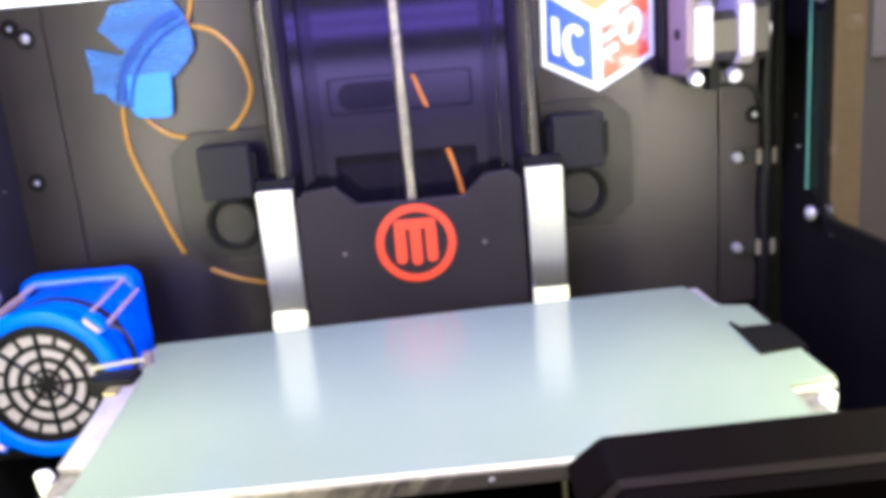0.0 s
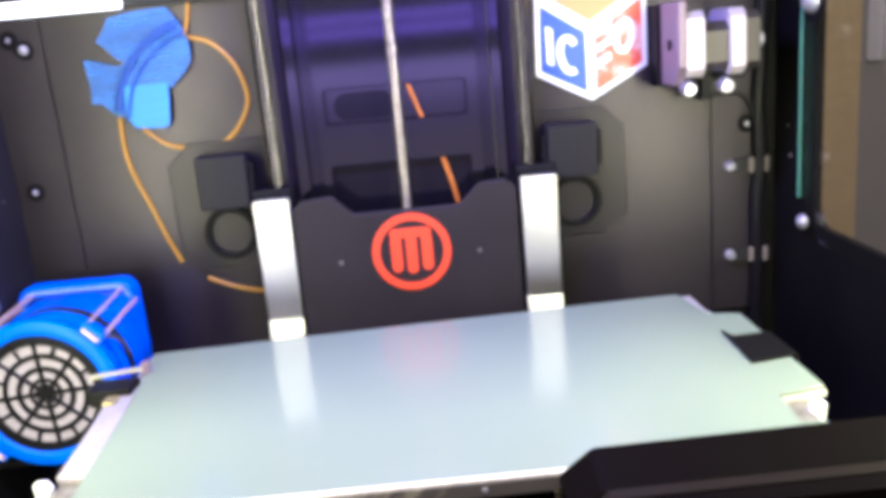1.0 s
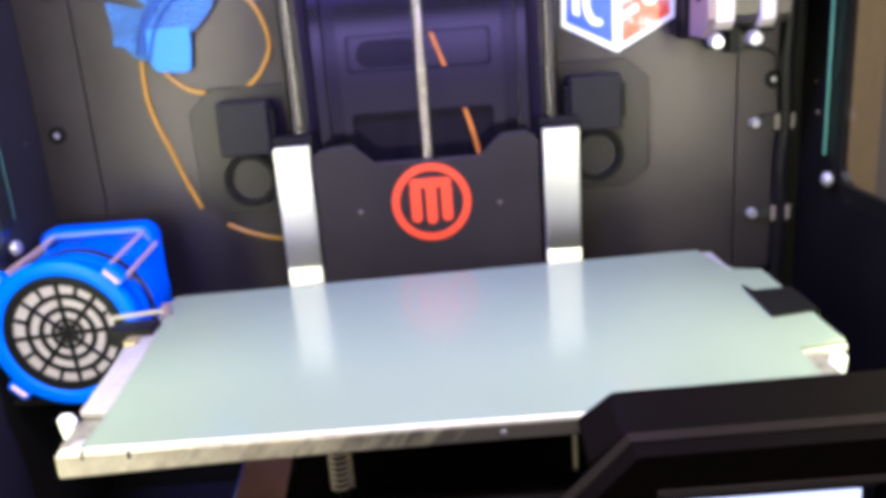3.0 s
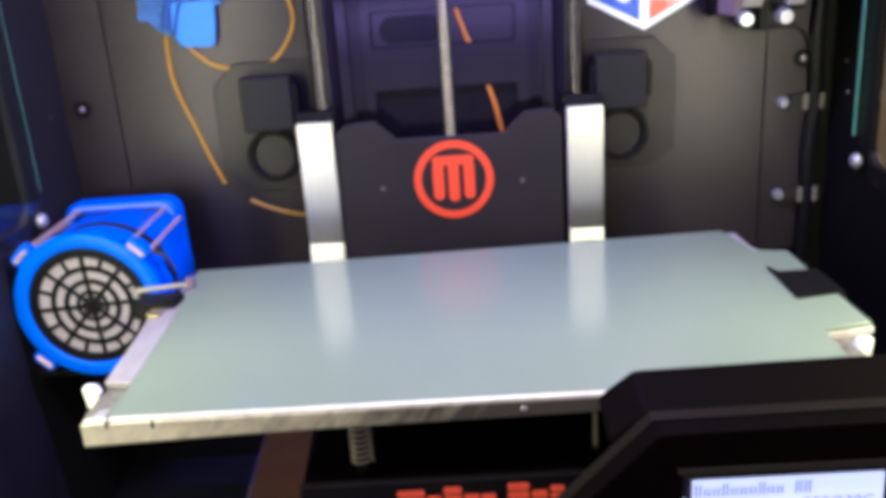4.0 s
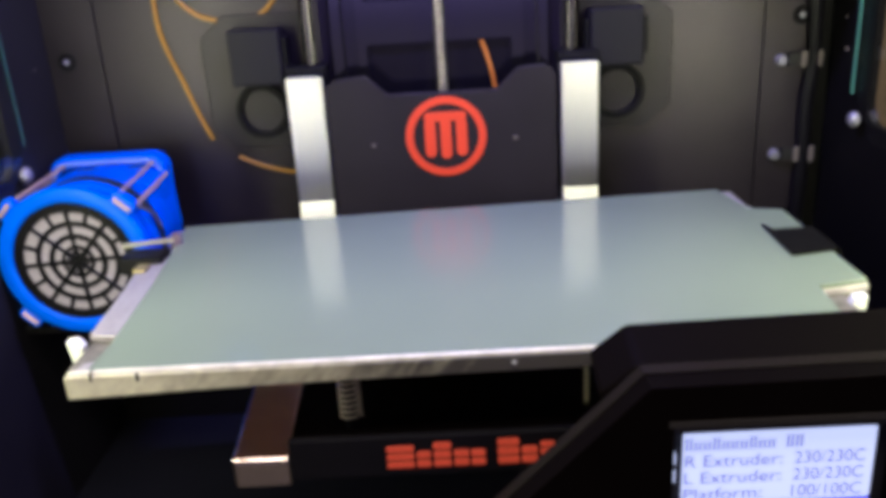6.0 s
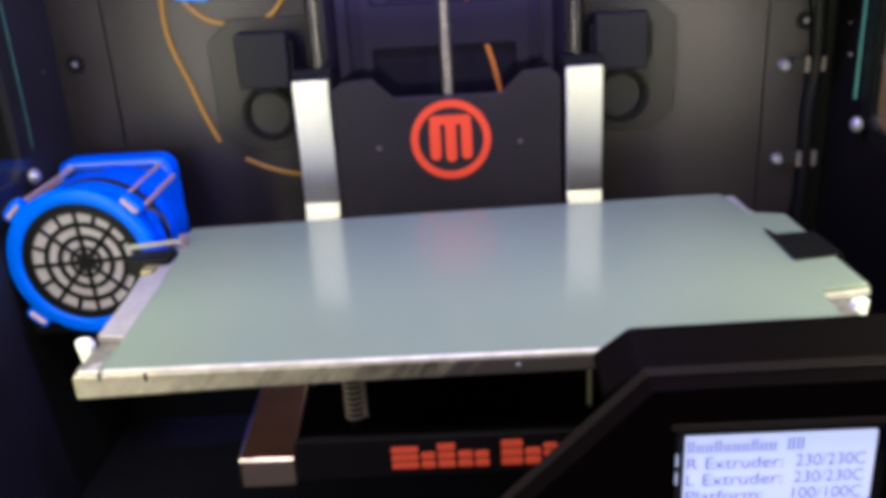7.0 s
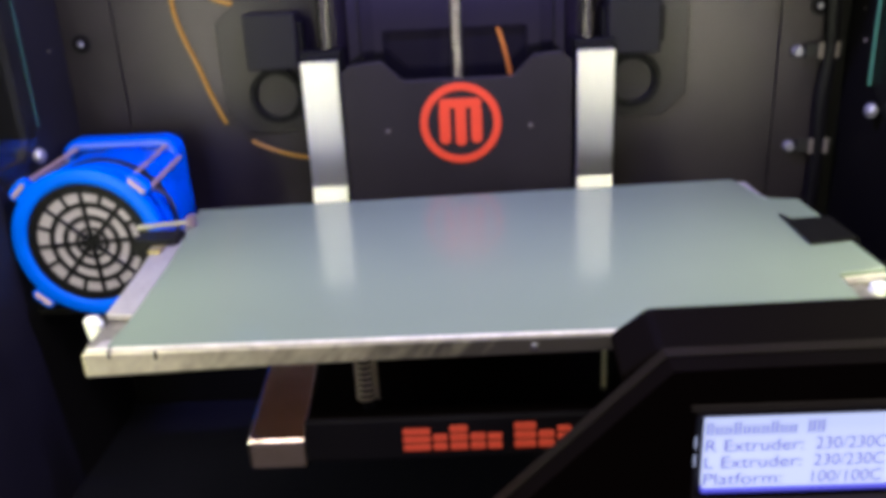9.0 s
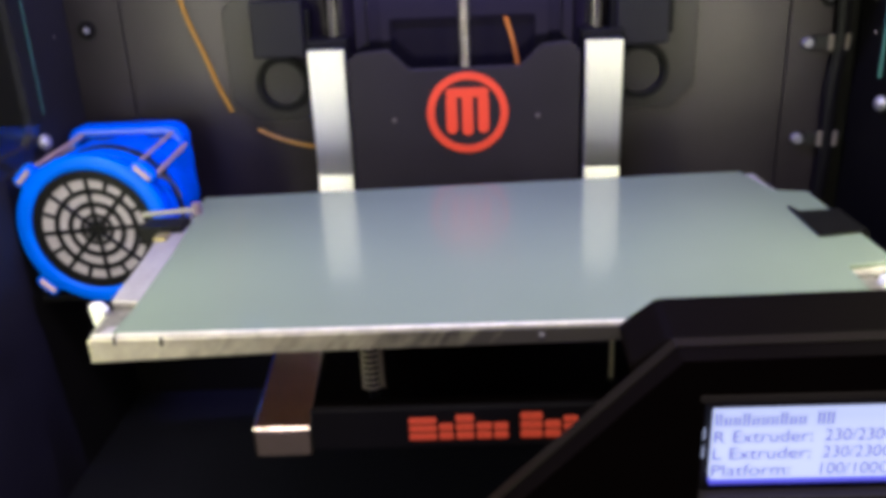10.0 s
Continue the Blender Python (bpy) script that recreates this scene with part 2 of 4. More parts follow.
M_BROWN = mat("brown_cabinet", (0.30, 0.215, 0.125), 0.6, 0.0, 0.25, 3, 60, 0.05)
M_GREY = mat("blue_grey_paint", (0.165, 0.146, 0.146), 0.8, 0.0, 0.06, 2, 60, 0.05)
M_PALE_STRIP = mat("lilac_grey_strip", (0.33, 0.30, 0.33), 0.8, 0.0, 0.05, 4, 60, 0.05)
M_RFLOOR = mat("room_carpet", (0.18, 0.17, 0.16), 0.9, 0.0, 0.2, 5, 300, 0.3)


def glass(name, colour, rough=0.02):
    m = bpy.data.materials.new(name)
    m.use_nodes = True
    nt = m.node_tree
    b = nt.nodes["Principled BSDF"]
    nt.nodes.remove(b)
    out = nt.nodes["Material Output"]
    tr = nt.nodes.new("ShaderNodeBsdfTransparent")
    tr.inputs[0].default_value = (*colour, 1)
    gl = nt.nodes.new("ShaderNodeBsdfGlossy")
    gl.inputs["Roughness"].default_value = rough
    lw = nt.nodes.new("ShaderNodeLayerWeight")
    lw.inputs["Blend"].default_value = 0.5
    pw = nt.nodes.new("ShaderNodeMath")
    pw.operation = "POWER"
    pw.inputs[1].default_value = 4.0
    nt.links.new(lw.outputs["Facing"], pw.inputs[0])
    fr = nt.nodes.new("ShaderNodeMapRange")
    fr.inputs["To Min"].default_value, fr.inputs["To Max"].default_value = 0.03, 0.6
    nt.links.new(pw.outputs[0], fr.inputs["Value"])
    mx = nt.nodes.new("ShaderNodeMixShader")
    nt.links.new(fr.outputs[0], mx.inputs[0])
    nt.links.new(tr.outputs[0], mx.inputs[1])
    nt.links.new(gl.outputs[0], mx.inputs[2])
    nt.links.new(mx.outputs[0], out.inputs["Surface"])
    return m


M_ACRYL = glass("smoked_acrylic", (0.92, 0.95, 0.94))

# ---- mesh helpers ----


def obj(name, bm, material, smooth=False):
    me = bpy.data.meshes.new(name)
    bmesh.ops.recalc_face_normals(bm, faces=bm.faces)
    bm.to_mesh(me)
    bm.free()
    if smooth:
        me.shade_smooth()
    for m in (material if isinstance(material, tuple) else (material,)):
        me.materials.append(m)
    return new(name, me)


def part(name, bm, material, parent, label="", smooth=False):
    ob = obj(name, bm, material, smooth)
    ob.parent = parent
    if label:
        ob["label"] = label
    return ob


def empty(name, x, y, z, label, category, group="", kind=""):
    """The base of a thing; its parts are built in world places, so they are shifted back by it."""
    ob = new(name)
    ob.empty_display_size = 0.01
    ob.location = (x, y, z)
    return tagged(ob, label, category, group, kind)


def finish(thing):
    for c in thing.children:
        c.matrix_parent_inverse = Matrix.Translation(-Vector(thing.location))
    return thing


def bevelled(bm, r, segs=2, angle=30):
    if r > 0:
        es = [e for e in bm.edges if len(e.link_faces) == 2 and e.calc_face_angle(0) > radians(angle)]
        bmesh.ops.bevel(bm, geom=es, offset=r, segments=segs, profile=0.5, affect="EDGES", clamp_overlap=True)
    return bm


def box(x0, x1, y0, y1, z0, z1, r=0.0005, segs=2):
    bm = bmesh.new()
    bmesh.ops.create_cube(bm, size=1, matrix=Matrix.Translation(((x0 + x1) / 2, (y0 + y1) / 2, (z0 + z1) / 2)) @ Matrix.Diagonal((x1 - x0, y1 - y0, z1 - z0, 1)))
    return bevelled(bm, r, segs)


def prism(poly, a0, a1, axis="y", r=0.0005, segs=2):
    """A polygon pulled along an axis: (x, z) along y, (x, y) along z, (y, z) along x."""
    def place(u, v, a):
        return (u, a, v) if axis == "y" else (u, v, a) if axis == "z" else (a, u, v)
    bm = bmesh.new()
    lo = [bm.verts.new(place(u, v, a0)) for u, v in poly]
    hi = [bm.verts.new(place(u, v, a1)) for u, v in poly]
    bm.faces.new(lo)
    bm.faces.new(hi[::-1])
    n = len(poly)
    for i in range(n):
        bm.faces.new((lo[i], hi[i], hi[(i + 1) % n], lo[(i + 1) % n]))
    bmesh.ops.recalc_face_normals(bm, faces=bm.faces)
    return bevelled(bm, r, segs)


def cyl(p0, p1, r0, r1=None, n=24, bevel=0.0):
    p0, p1 = Vector(p0), Vector(p1)
    bm = bmesh.new()
    m = Matrix.Translation((p0 + p1) / 2) @ (p1 - p0).to_track_quat("Z", "Y").to_matrix().to_4x4()
    bmesh.ops.create_cone(bm, cap_ends=True, segments=n, radius1=r0, radius2=r0 if r1 is None else r1, depth=(p1 - p0).length, matrix=m)
    return bevelled(bm, bevel, 2, 50)


def ring(c, r0, r1, y0, y1, n=48, bevel=0.0004, taper=0.0):
    """A ring about the y axis through c = (x, z); taper widens the rear."""
    bm = bmesh.new()
    vs = []
    for i in range(n):
        a = 2 * math.pi * i / n
        u, w = math.cos(a), math.sin(a)
        vs.append([bm.verts.new((c[0] + r * u, y, c[1] + r * w)) for r, y in ((r0, y0), (r1, y0), (r1 + taper, y1), (r0 + taper, y1))])
    for i in range(n):
        a, b = vs[i], vs[(i + 1) % n]
        for k in range(4):
            bm.faces.new((a[k], a[(k + 1) % 4], b[(k + 1) % 4], b[k]))
    bmesh.ops.recalc_face_normals(bm, faces=bm.faces)
    return bevelled(bm, bevel, 2, 50)


def sweep(points, r, n=10, flat=1.0):
    """A round cord along points."""
    pts = [Vector(p) for p in points]
    bm = bmesh.new()
    rows = []
    up = Vector((0, 0, 1))
    for i, p in enumerate(pts):
        t = (pts[min(i + 1, len(pts) - 1)] - pts[max(i - 1, 0)]).normalized()
        a = t.cross(Vector((0, 1, 0)))
        a = a.normalized() if a.length > 0.05 else t.cross(up).normalized()
        b = a.cross(t).normalized()
        rows.append([bm.verts.new(p + a * r * math.cos(2 * math.pi * k / n) + b * r * flat * math.sin(2 * math.pi * k / n)) for k in range(n)])
    for i in range(len(rows) - 1):
        for k in range(n):
            bm.faces.new((rows[i][k], rows[i][(k + 1) % n], rows[i + 1][(k + 1) % n], rows[i + 1][k]))
    bm.faces.new(rows[0][::-1])
    bm.faces.new(rows[-1])
    return bm


def spline(points, steps=10):
    """A smooth line through points."""
    p = [Vector(points[0]), *[Vector(q) for q in points], Vector(points[-1])]
    out = []
    for i in range(1, len(p) - 2):
        for k in range(steps):
            t = k / steps
            a, b, c, d = p[i - 1], p[i], p[i + 1], p[i + 2]
            out.append(0.5 * (2 * b + (c - a) * t + (2 * a - 5 * b + 4 * c - d) * t * t + (3 * b - a - 3 * c + d) * t ** 3))
    return out + [p[-2]]


def arc(cx, cy, r, a0, a1, n):
    return [(cx + r * math.cos(radians(a0 + (a1 - a0) * i / n)), cy + r * math.sin(radians(a0 + (a1 - a0) * i / n))) for i in range(n + 1)]


def roundrect(x0, x1, z0, z1, r, n=5):
    return arc(x1 - r, z1 - r, r, 0, 90, n) + arc(x0 + r, z1 - r, r, 90, 180, n) + arc(x0 + r, z0 + r, r, 180, 270, n) + arc(x1 - r, z0 + r, r, 270, 360, n)


def merge(*bms):
    out = bmesh.new()
    for b in bms:
        me = bpy.data.meshes.new("tmp")
        b.to_mesh(me)
        b.free()
        out.from_mesh(me)
        bpy.data.meshes.remove(me)
    return out


def structure(name, bm, material, label, category="wall"):
    return tagged(obj(name, bm, material), label, category, kind="structure")


# ---- enclosure ----
WALL_Y, SIDE, TOP, FLOOR = 0.55, 0.222, 0.60, 0.04
LEFT = -0.226
SEAM_L, SEAM_R = -0.1945, 0.1825
wall = structure("wall_back", box(-SIDE - 0.02, SIDE + 0.02, WALL_Y + 0.002, WALL_Y + 0.006, FLOOR - 0.03, TOP, 0), M_SIDE, "dark grey painted steel rear wall of the printer chamber")
for x0, x1 in ((LEFT, SEAM_L - 0.00028), (SEAM_L + 0.00028, SEAM_R - 0.00028), (SEAM_R + 0.00028, 0.2078)):
    part("wall_panel", box(x0, x1, WALL_Y, WALL_Y + 0.0017, 0.166, TOP, 0.0004), M_WALL, wall)
structure("floor", box(-SIDE - 0.02, SIDE + 0.02, 0.292, WALL_Y + 0.002, FLOOR - 0.01, FLOOR, 0), M_FLOOR, "black plastic floor of the printer chamber", "floor")
structure("ceiling", box(-SIDE - 0.02, SIDE + 0.02, 0.26, WALL_Y + 0.006, TOP, TOP + 0.01, 0), M_SIDE, "black hood closing the printer chamber", "ceiling")


def side_wall(name, s, rear, label):
    """A side wall with a large window; s is its sign, rear the y of the pane's rear edge."""
    a, b = (SIDE, SIDE + 0.004) if s > 0 else (LEFT - 0.004, LEFT)
    w0, w1, z0, z1 = 0.20, rear - 0.0115, 0.2275, 0.545
    bms = [box(a, b, w1, WALL_Y + 0.002, FLOOR - 0.03, TOP, 0), box(a, b, 0.17, w1, FLOOR - 0.03, z0, 0), box(a, b, 0.17, w1, z1, TOP, 0), box(a, b, 0.17, w0, z0, z1, 0),
           prism([(w1, z0)] + arc(w1 - 0.012, z0 + 0.012, 0.012, 270, 360, 6), a, b, "x", 0)]
    return structure(name, merge(*bms), M_SIDE if s > 0 else M_SIDE_LIT, label)


def side_pane(s, rear, label):
    a = SIDE - 0.0045 if s > 0 else LEFT + 0.0005
    z0, z1 = 0.219, 0.56
    poly = [(0.19, z0), (rear - 0.022, z0), (rear, z0 + 0.021), (rear, z1), (0.19, z1)]
    out = a + 0.0032 if s > 0 else a
    ob = tagged(obj("window_pane", prism(poly, out, out + 0.0008, "x", 0), M_ACRYL), label, "window", kind="structure")
    part("cut_edge", box(a + 0.0008, a + (0.0019 if s > 0 else 0.0009), rear, rear + 0.0012, z0 + 0.022, z1, 0), M_TEAL, ob, "green cut edge of the acrylic")
    ob.visible_shadow = False
    return ob


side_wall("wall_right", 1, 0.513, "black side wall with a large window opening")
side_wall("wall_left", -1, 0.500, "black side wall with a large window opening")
side_pane(1, 0.513, "clear acrylic side window with a green cut edge").name = "window_1"
side_pane(-1, 0.500, "clear acrylic side window with a green cut edge").name = "window_2"
# front frame round the opening, outside the view
structure("wall_front", merge(box(-SIDE - 0.004, -0.205, 0.262, 0.29, 0, TOP, 0), box(0.205, SIDE + 0.004, 0.262, 0.29, 0, TOP, 0), box(-0.205, 0.205, 0.262, 0.29, 0.475, TOP, 0)),
          M_SIDE, "black front frame of the printer round its opening")

# ---- room outside ----
structure("room_floor", box(-2.4, 2.4, -2.4, 2.4, -0.80, -0.75, 0), M_RFLOOR, "grey carpeted room floor", "floor")
structure("room_ceiling", box(-2.4, 2.4, -2.4, 2.4, 1.75, 1.80, 0), M_ROOM, "pale room ceiling", "ceiling")
# dark backdrop, added to keep the view through the left window black
structure("wall_room_northwest", box(-2.4, 0.15, 1.60, 1.65, -0.75, 1.75, 0), M_BACKDROP, "dark backdrop added behind the left window")
structure("wall_room_north", box(0.15, 0.828, 1.60, 1.65, -0.75, 1.75, 0), M_BROWN, "brown panelled room wall behind the printer")
structure("wall_room_northeast", box(0.828, 2.4, 1.60, 1.65, -0.75, 1.75, 0), M_GREY, "blue-grey painted room wall behind the printer")
tagged(obj("paper_strip", prism(roundrect(0.838, 0.866, 0.232, 0.95, 0.004), 1.5960, 1.5995, "y", 0), M_PALE_STRIP), "pale upright strip on the room wall beyond the window", "paper")
structure("wall_room_south", box(-2.4, 2.4, -1.35, -1.30, 0.300, 1.75, 0), M_ROOM2, "grey-green painted room wall")
# unseen lavender wall, added for the glossy panel to mirror as violet
structure("wall_room_dado", box(-2.4, 2.4, -1.35, -1.2985, -0.75, 0.300, 0), M_DADO, "pale lavender backdrop wall for the glossy panel to mirror")
structure("wall_room_east", box(1.6, 1.65, -2.4, 2.4, -0.75, 1.75, 0), M_BROWN, "brown room wall beside the printer")
structure("wall_room_west", box(-2.45, -2.4, -2.4, 2.4, -0.75, 1.75, 0), M_ROOM, "pale painted room wall")
table = empty("table", 0, 0.35, -0.75, "dark brown laminate table carrying the printer", "table")
part("tabletop", box(-0.8, 0.8, -0.1, 0.9, -0.03, 0.0, 0.003), M_TABLE, table)
for x in (-0.74, 0.74):
    for y in (-0.04, 0.84):
        part("leg", box(x - 0.025, x + 0.025, y - 0.025, y + 0.025, -0.75, -0.03, 0.002), M_BLACK, table)
finish(table)

# ---- fittings of the rear wall ----
panel = empty("access_panel", 0, 0.545, 0.15, "glossy violet-black plastic access panel with two slots", "panel")
PX0, PX1, PZ0, PZ1 = -0.0615, 0.0610, 0.12, 0.46
SLOTS = ((-0.0415, 0.0395, 0.3015, 0.3215), (-0.0415, 0.0395, 0.246, 0.2780))
rows = [(PZ0, 0.246, None), (0.246, 0.278, SLOTS[1]), (0.278, 0.3015, None), (0.3015, 0.3215, SLOTS[0]), (0.3215, PZ1, None)]
cells = []
for z0, z1, slot in rows:
    spans = ((-0.0465, 0.0465),) if slot is None else ((-0.0465, slot[0]), (slot[1], 0.0465))
    cells += [box(a, b, 0.5432, 0.5462, z0, z1, 0) for a, b in spans]
face = merge(*cells)
bmesh.ops.remove_doubles(face, verts=face.verts, dist=0.00005)
part("face_plate", face, M_PANEL, panel)
for x0, x1 in ((PX0, -0.0545), (0.0545, PX1)):
    part("side_flange", box(x0, x1, 0.5440, 0.5465, PZ0, PZ1, 0.0006), M_PANEL, panel)
part("backing", box(PX0, PX1, 0.5476, 0.5496, PZ0, PZ1, 0.0003), M_GROOVE, panel)
# darker than the upper slot's floor, standing for shade in the recess
part("slot_floor", box(SLOTS[1][0], SLOTS[1][1], 0.5470, 0.5475, SLOTS[1][2], SLOTS[1][3], 0), M_SLOT, panel, "dark floor of the lower slot")
part("slot_floor", box(SLOTS[0][0], SLOTS[0][1], 0.5470, 0.5475, SLOTS[0][2], SLOTS[0][3], 0), M_PANEL, panel, "glossy floor of the upper slot")
# flat dark plate stands for the shade inside a long hole
part("slot_hole", prism(roundrect(-0.0365, -0.0010, 0.3035, 0.3185, 0.0074, 7), 0.5462, 0.5469, "y", 0), M_SLOT, panel, "dark plate standing for a long hole in the upper slot")
for x0, x1, z0, z1 in SLOTS:
    o, i = roundrect(x0 - 0.0004, x1 + 0.0004, z0 - 0.0004, z1 + 0.0004, 0.003), roundrect(x0 + 0.0004, x1 - 0.0004, z0 + 0.0004, z1 - 0.0004, 0.0025)
    bm = bmesh.new()
    lo = [[bm.verts.new((x, y, z)) for x, z in ring_] for ring_, y in ((o, 0.5433), (o, 0.5429), (i, 0.5429), (i, 0.5468))]
    n = len(o)
    for k in range(3):
        for j in range(n):
            bm.faces.new((lo[k][j], lo[k][(j + 1) % n], lo[k + 1][(j + 1) % n], lo[k + 1][j]))
    part("slot_rim", bm, M_SLOT, panel, "dark rim of a slot")
finish(panel)


def strand(name, pts, label, r=0.00115, material=None):
    return tagged(obj(name, sweep(spline(pts, 8), r, 10), material or M_FIL, True), label, "filament")


FY = 0.5455
strand("filament", [(0.004, FY, 0.330), (0.0065, FY, 0.322), (0.010, FY, 0.311), (0.014, FY, 0.300), (0.019, FY, 0.289), (0.0225, FY, 0.279), (0.026, FY, 0.268), (0.0285, FY, 0.258), (0.030, FY, 0.250)],
       "orange plastic filament seen through the panel's slots, tinted redder", 0.0012, M_FIL_TINTED)
strand("filament", [(-0.109, 0.5485, 0.385), (-0.1115, 0.5485, 0.369), (-0.1145, 0.5480, 0.360), (-0.1165, 0.5480, 0.355)], "orange plastic filament hanging down behind the tape")
loop = [(-0.1135, 0.3575), (-0.1010, 0.3530), (-0.0895, 0.3400), (-0.0848, 0.3215), (-0.0905, 0.3075), (-0.1005, 0.2980), (-0.1130, 0.2945), (-0.1280, 0.2968), (-0.1370, 0.3005), (-0.1460, 0.3095), (-0.1525, 0.3230), (-0.1530, 0.3350), (-0.1450, 0.3490), (-0.1300, 0.3580)]
strand("filament", [(x, 0.5484 - 0.0006 * (i > 8), z) for i, (x, z) in enumerate(loop)], "loop of orange plastic filament taped to the rear wall")
strand("filament", [(-0.1545, 0.5486, 0.332), (-0.1580, 0.5486, 0.319), (-0.1590, 0.5486, 0.306), (-0.1585, 0.5486, 0.292), (-0.1550, 0.5486, 0.278), (-0.1500, 0.5486, 0.264), (-0.1440, 0.5486, 0.245), (-0.1375, 0.5486, 0.2285)],
       "orange plastic filament running down the rear wall")
strand("filament", [(-0.1235, 0.5486, 0.2175), (-0.112, 0.5486, 0.2120), (-0.098, 0.5486, 0.2075), (-0.080, 0.5486, 0.2045)], "orange plastic filament running behind the platform arm")


def tape(name, poly, y, label, material=None):
    """A torn strip of tape, slightly wavy, standing off the wall."""
    bm = prism(poly, y, y + 0.00015, "y", 0)
    bmesh.ops.triangulate(bm, faces=bm.faces)
    bmesh.ops.subdivide_edges(bm, edges=bm.edges, cuts=5, use_grid_fill=True)
    for v in bm.verts:
        d = abs(math.hypot(v.co.x + 0.119, v.co.z - 0.326) - 0.033)
        v.co.y -= 0.0014 * math.exp(-(d / 0.0016) ** 2) + 0.0002 * (0.5 + noise.noise(Vector((v.co.x * 90, 3.1 + y * 900, v.co.z * 90))))
    return tagged(obj(name, bm, material or M_TAPE), label, "tape", "strips of blue tape")


tape("masking_tape", [(-0.1550, 0.3715), (-0.1400, 0.3735), (-0.1225, 0.3745), (-0.1160, 0.3650), (-0.1130, 0.3560), (-0.1128, 0.3480), (-0.1300, 0.3452), (-0.1450, 0.3440), (-0.1540, 0.3488), (-0.1600, 0.3560), (-0.1640, 0.3590), (-0.1595, 0.3640)], 0.5464, "torn strip of blue masking tape on the rear wall")
tape("masking_tape", [(-0.1725, 0.3500), (-0.1670, 0.3488), (-0.1560, 0.3455), (-0.1480, 0.3440), (-0.1440, 0.3330), (-0.1490, 0.3180), (-0.1565, 0.3165), (-0.1610, 0.3190), (-0.1660, 0.3250), (-0.1720, 0.3255), (-0.1708, 0.3330)], 0.5460, "torn strip of blue masking tape over the filament")
tape("masking_tape", [(-0.1530, 0.3440), (-0.1450, 0.3520), (-0.1330, 0.3600), (-0.1150, 0.3630), (-0.1128, 0.3545), (-0.1128, 0.3445), (-0.1190, 0.3370), (-0.1255, 0.3310), (-0.1520, 0.3320)], 0.5456, "blue masking tape holding the filament loop")
crease = bpy.data.objects["masking_tape.002"]
for shift, w in ((0.0, 0.0022), (0.0050, 0.0009)):
    pts = [(-0.1570, 0.3200), (-0.1545, 0.3300), (-0.1500, 0.3400), (-0.1430, 0.3490), (-0.1350, 0.3560), (-0.1260, 0.3615), (-0.1185, 0.3645)]
    part("crease", sweep(spline([(x + shift, 0.5440, z - shift * 0.8) for x, z in pts], 8), w, 8, 0.4), M_CREASE, crease, "dark crease where the tape laps the filament")
tape("masking_tape", [(-0.1515, 0.3338), (-0.1278, 0.3338), (-0.1282, 0.3240), (-0.1300, 0.3105), (-0.1335, 0.3090), (-0.1470, 0.3100), (-0.1500, 0.3112), (-0.1530, 0.3160)], 0.5452, "square end of blue masking tape on the rear wall", M_TAPE2)

# hexagonal sticker
st = empty("sticker", 0.112, 0.5495, 0.30, "white hexagonal sticker with blue and red fields", "sticker")
HX = [(0.0810, 0.3185), (0.0825, 0.3620), (0.1135, 0.3800), (0.1455, 0.3620), (0.1453, 0.3192), (0.1128, 0.3018)]
part("backing", prism(HX, 0.5490, 0.5496, "y", 0.0001, 1), M_STW, st)
CX, CZ = 0.1125, 0.3425


def inset(quad, k):
    mx, mz = sum(p[0] for p in quad) / 4, sum(p[1] for p in quad) / 4
    return [(mx + (x - mx) * k, mz + (z - mz) * k) for x, z in quad]


qa = [HX[0], HX[1], (CX, CZ), HX[5]]
qb = [(CX, CZ), HX[3], HX[4], HX[5]]
qc = [HX[1], HX[2], HX[3], (CX, CZ)]
part("blue_field", prism(inset(qa, 0.83), 0.5486, 0.5490, "y", 0), M_STB, st, "blue field")
part("red_field", prism(inset(qb, 0.83), 0.5486, 0.5490, "y", 0), M_STR, st, "red field")
part("orange_field", prism(inset(qc, 0.83), 0.5486, 0.5490, "y", 0), M_STO, st, "orange field")
for x0, x1, z0, z1 in ((0.0875, 0.0915, 0.3250, 0.3455),):
    part("white_bar", prism([(x0, z0), (x0, z1), (x1, z1 - 0.0020), (x1, z0 - 0.0020)], 0.5482, 0.5486, "y", 0), M_STW, st)
cpts = [(0.1005 + 0.0053 * math.cos(radians(a)), 0.5484, 0.3285 + 0.0092 * math.sin(radians(a)) - 0.0022 * math.cos(radians(a))) for a in range(50, 311, 20)]
part("white_hook", sweep(cpts, 0.0020, 8, 0.15), M_STW, st)
for k in range(3):
    z = 0.3215 + 0.0085 * k
    part("white_bar", prism([(0.116, z - 0.0015), (0.116, z + 0.0020), (0.1245, z + 0.0065), (0.1245, z + 0.0030)], 0.5482, 0.5486, "y", 0), M_STW, st)
dpts = [(0.1325 + 0.0048 * math.cos(radians(a)), 0.5484, 0.3365 + 0.0080 * math.sin(radians(a)) + 0.0022 * math.cos(radians(a))) for a in range(0, 361, 20)]
part("white_loop", sweep(dpts, 0.0017, 8, 0.15), M_STW, st)
finish(st)


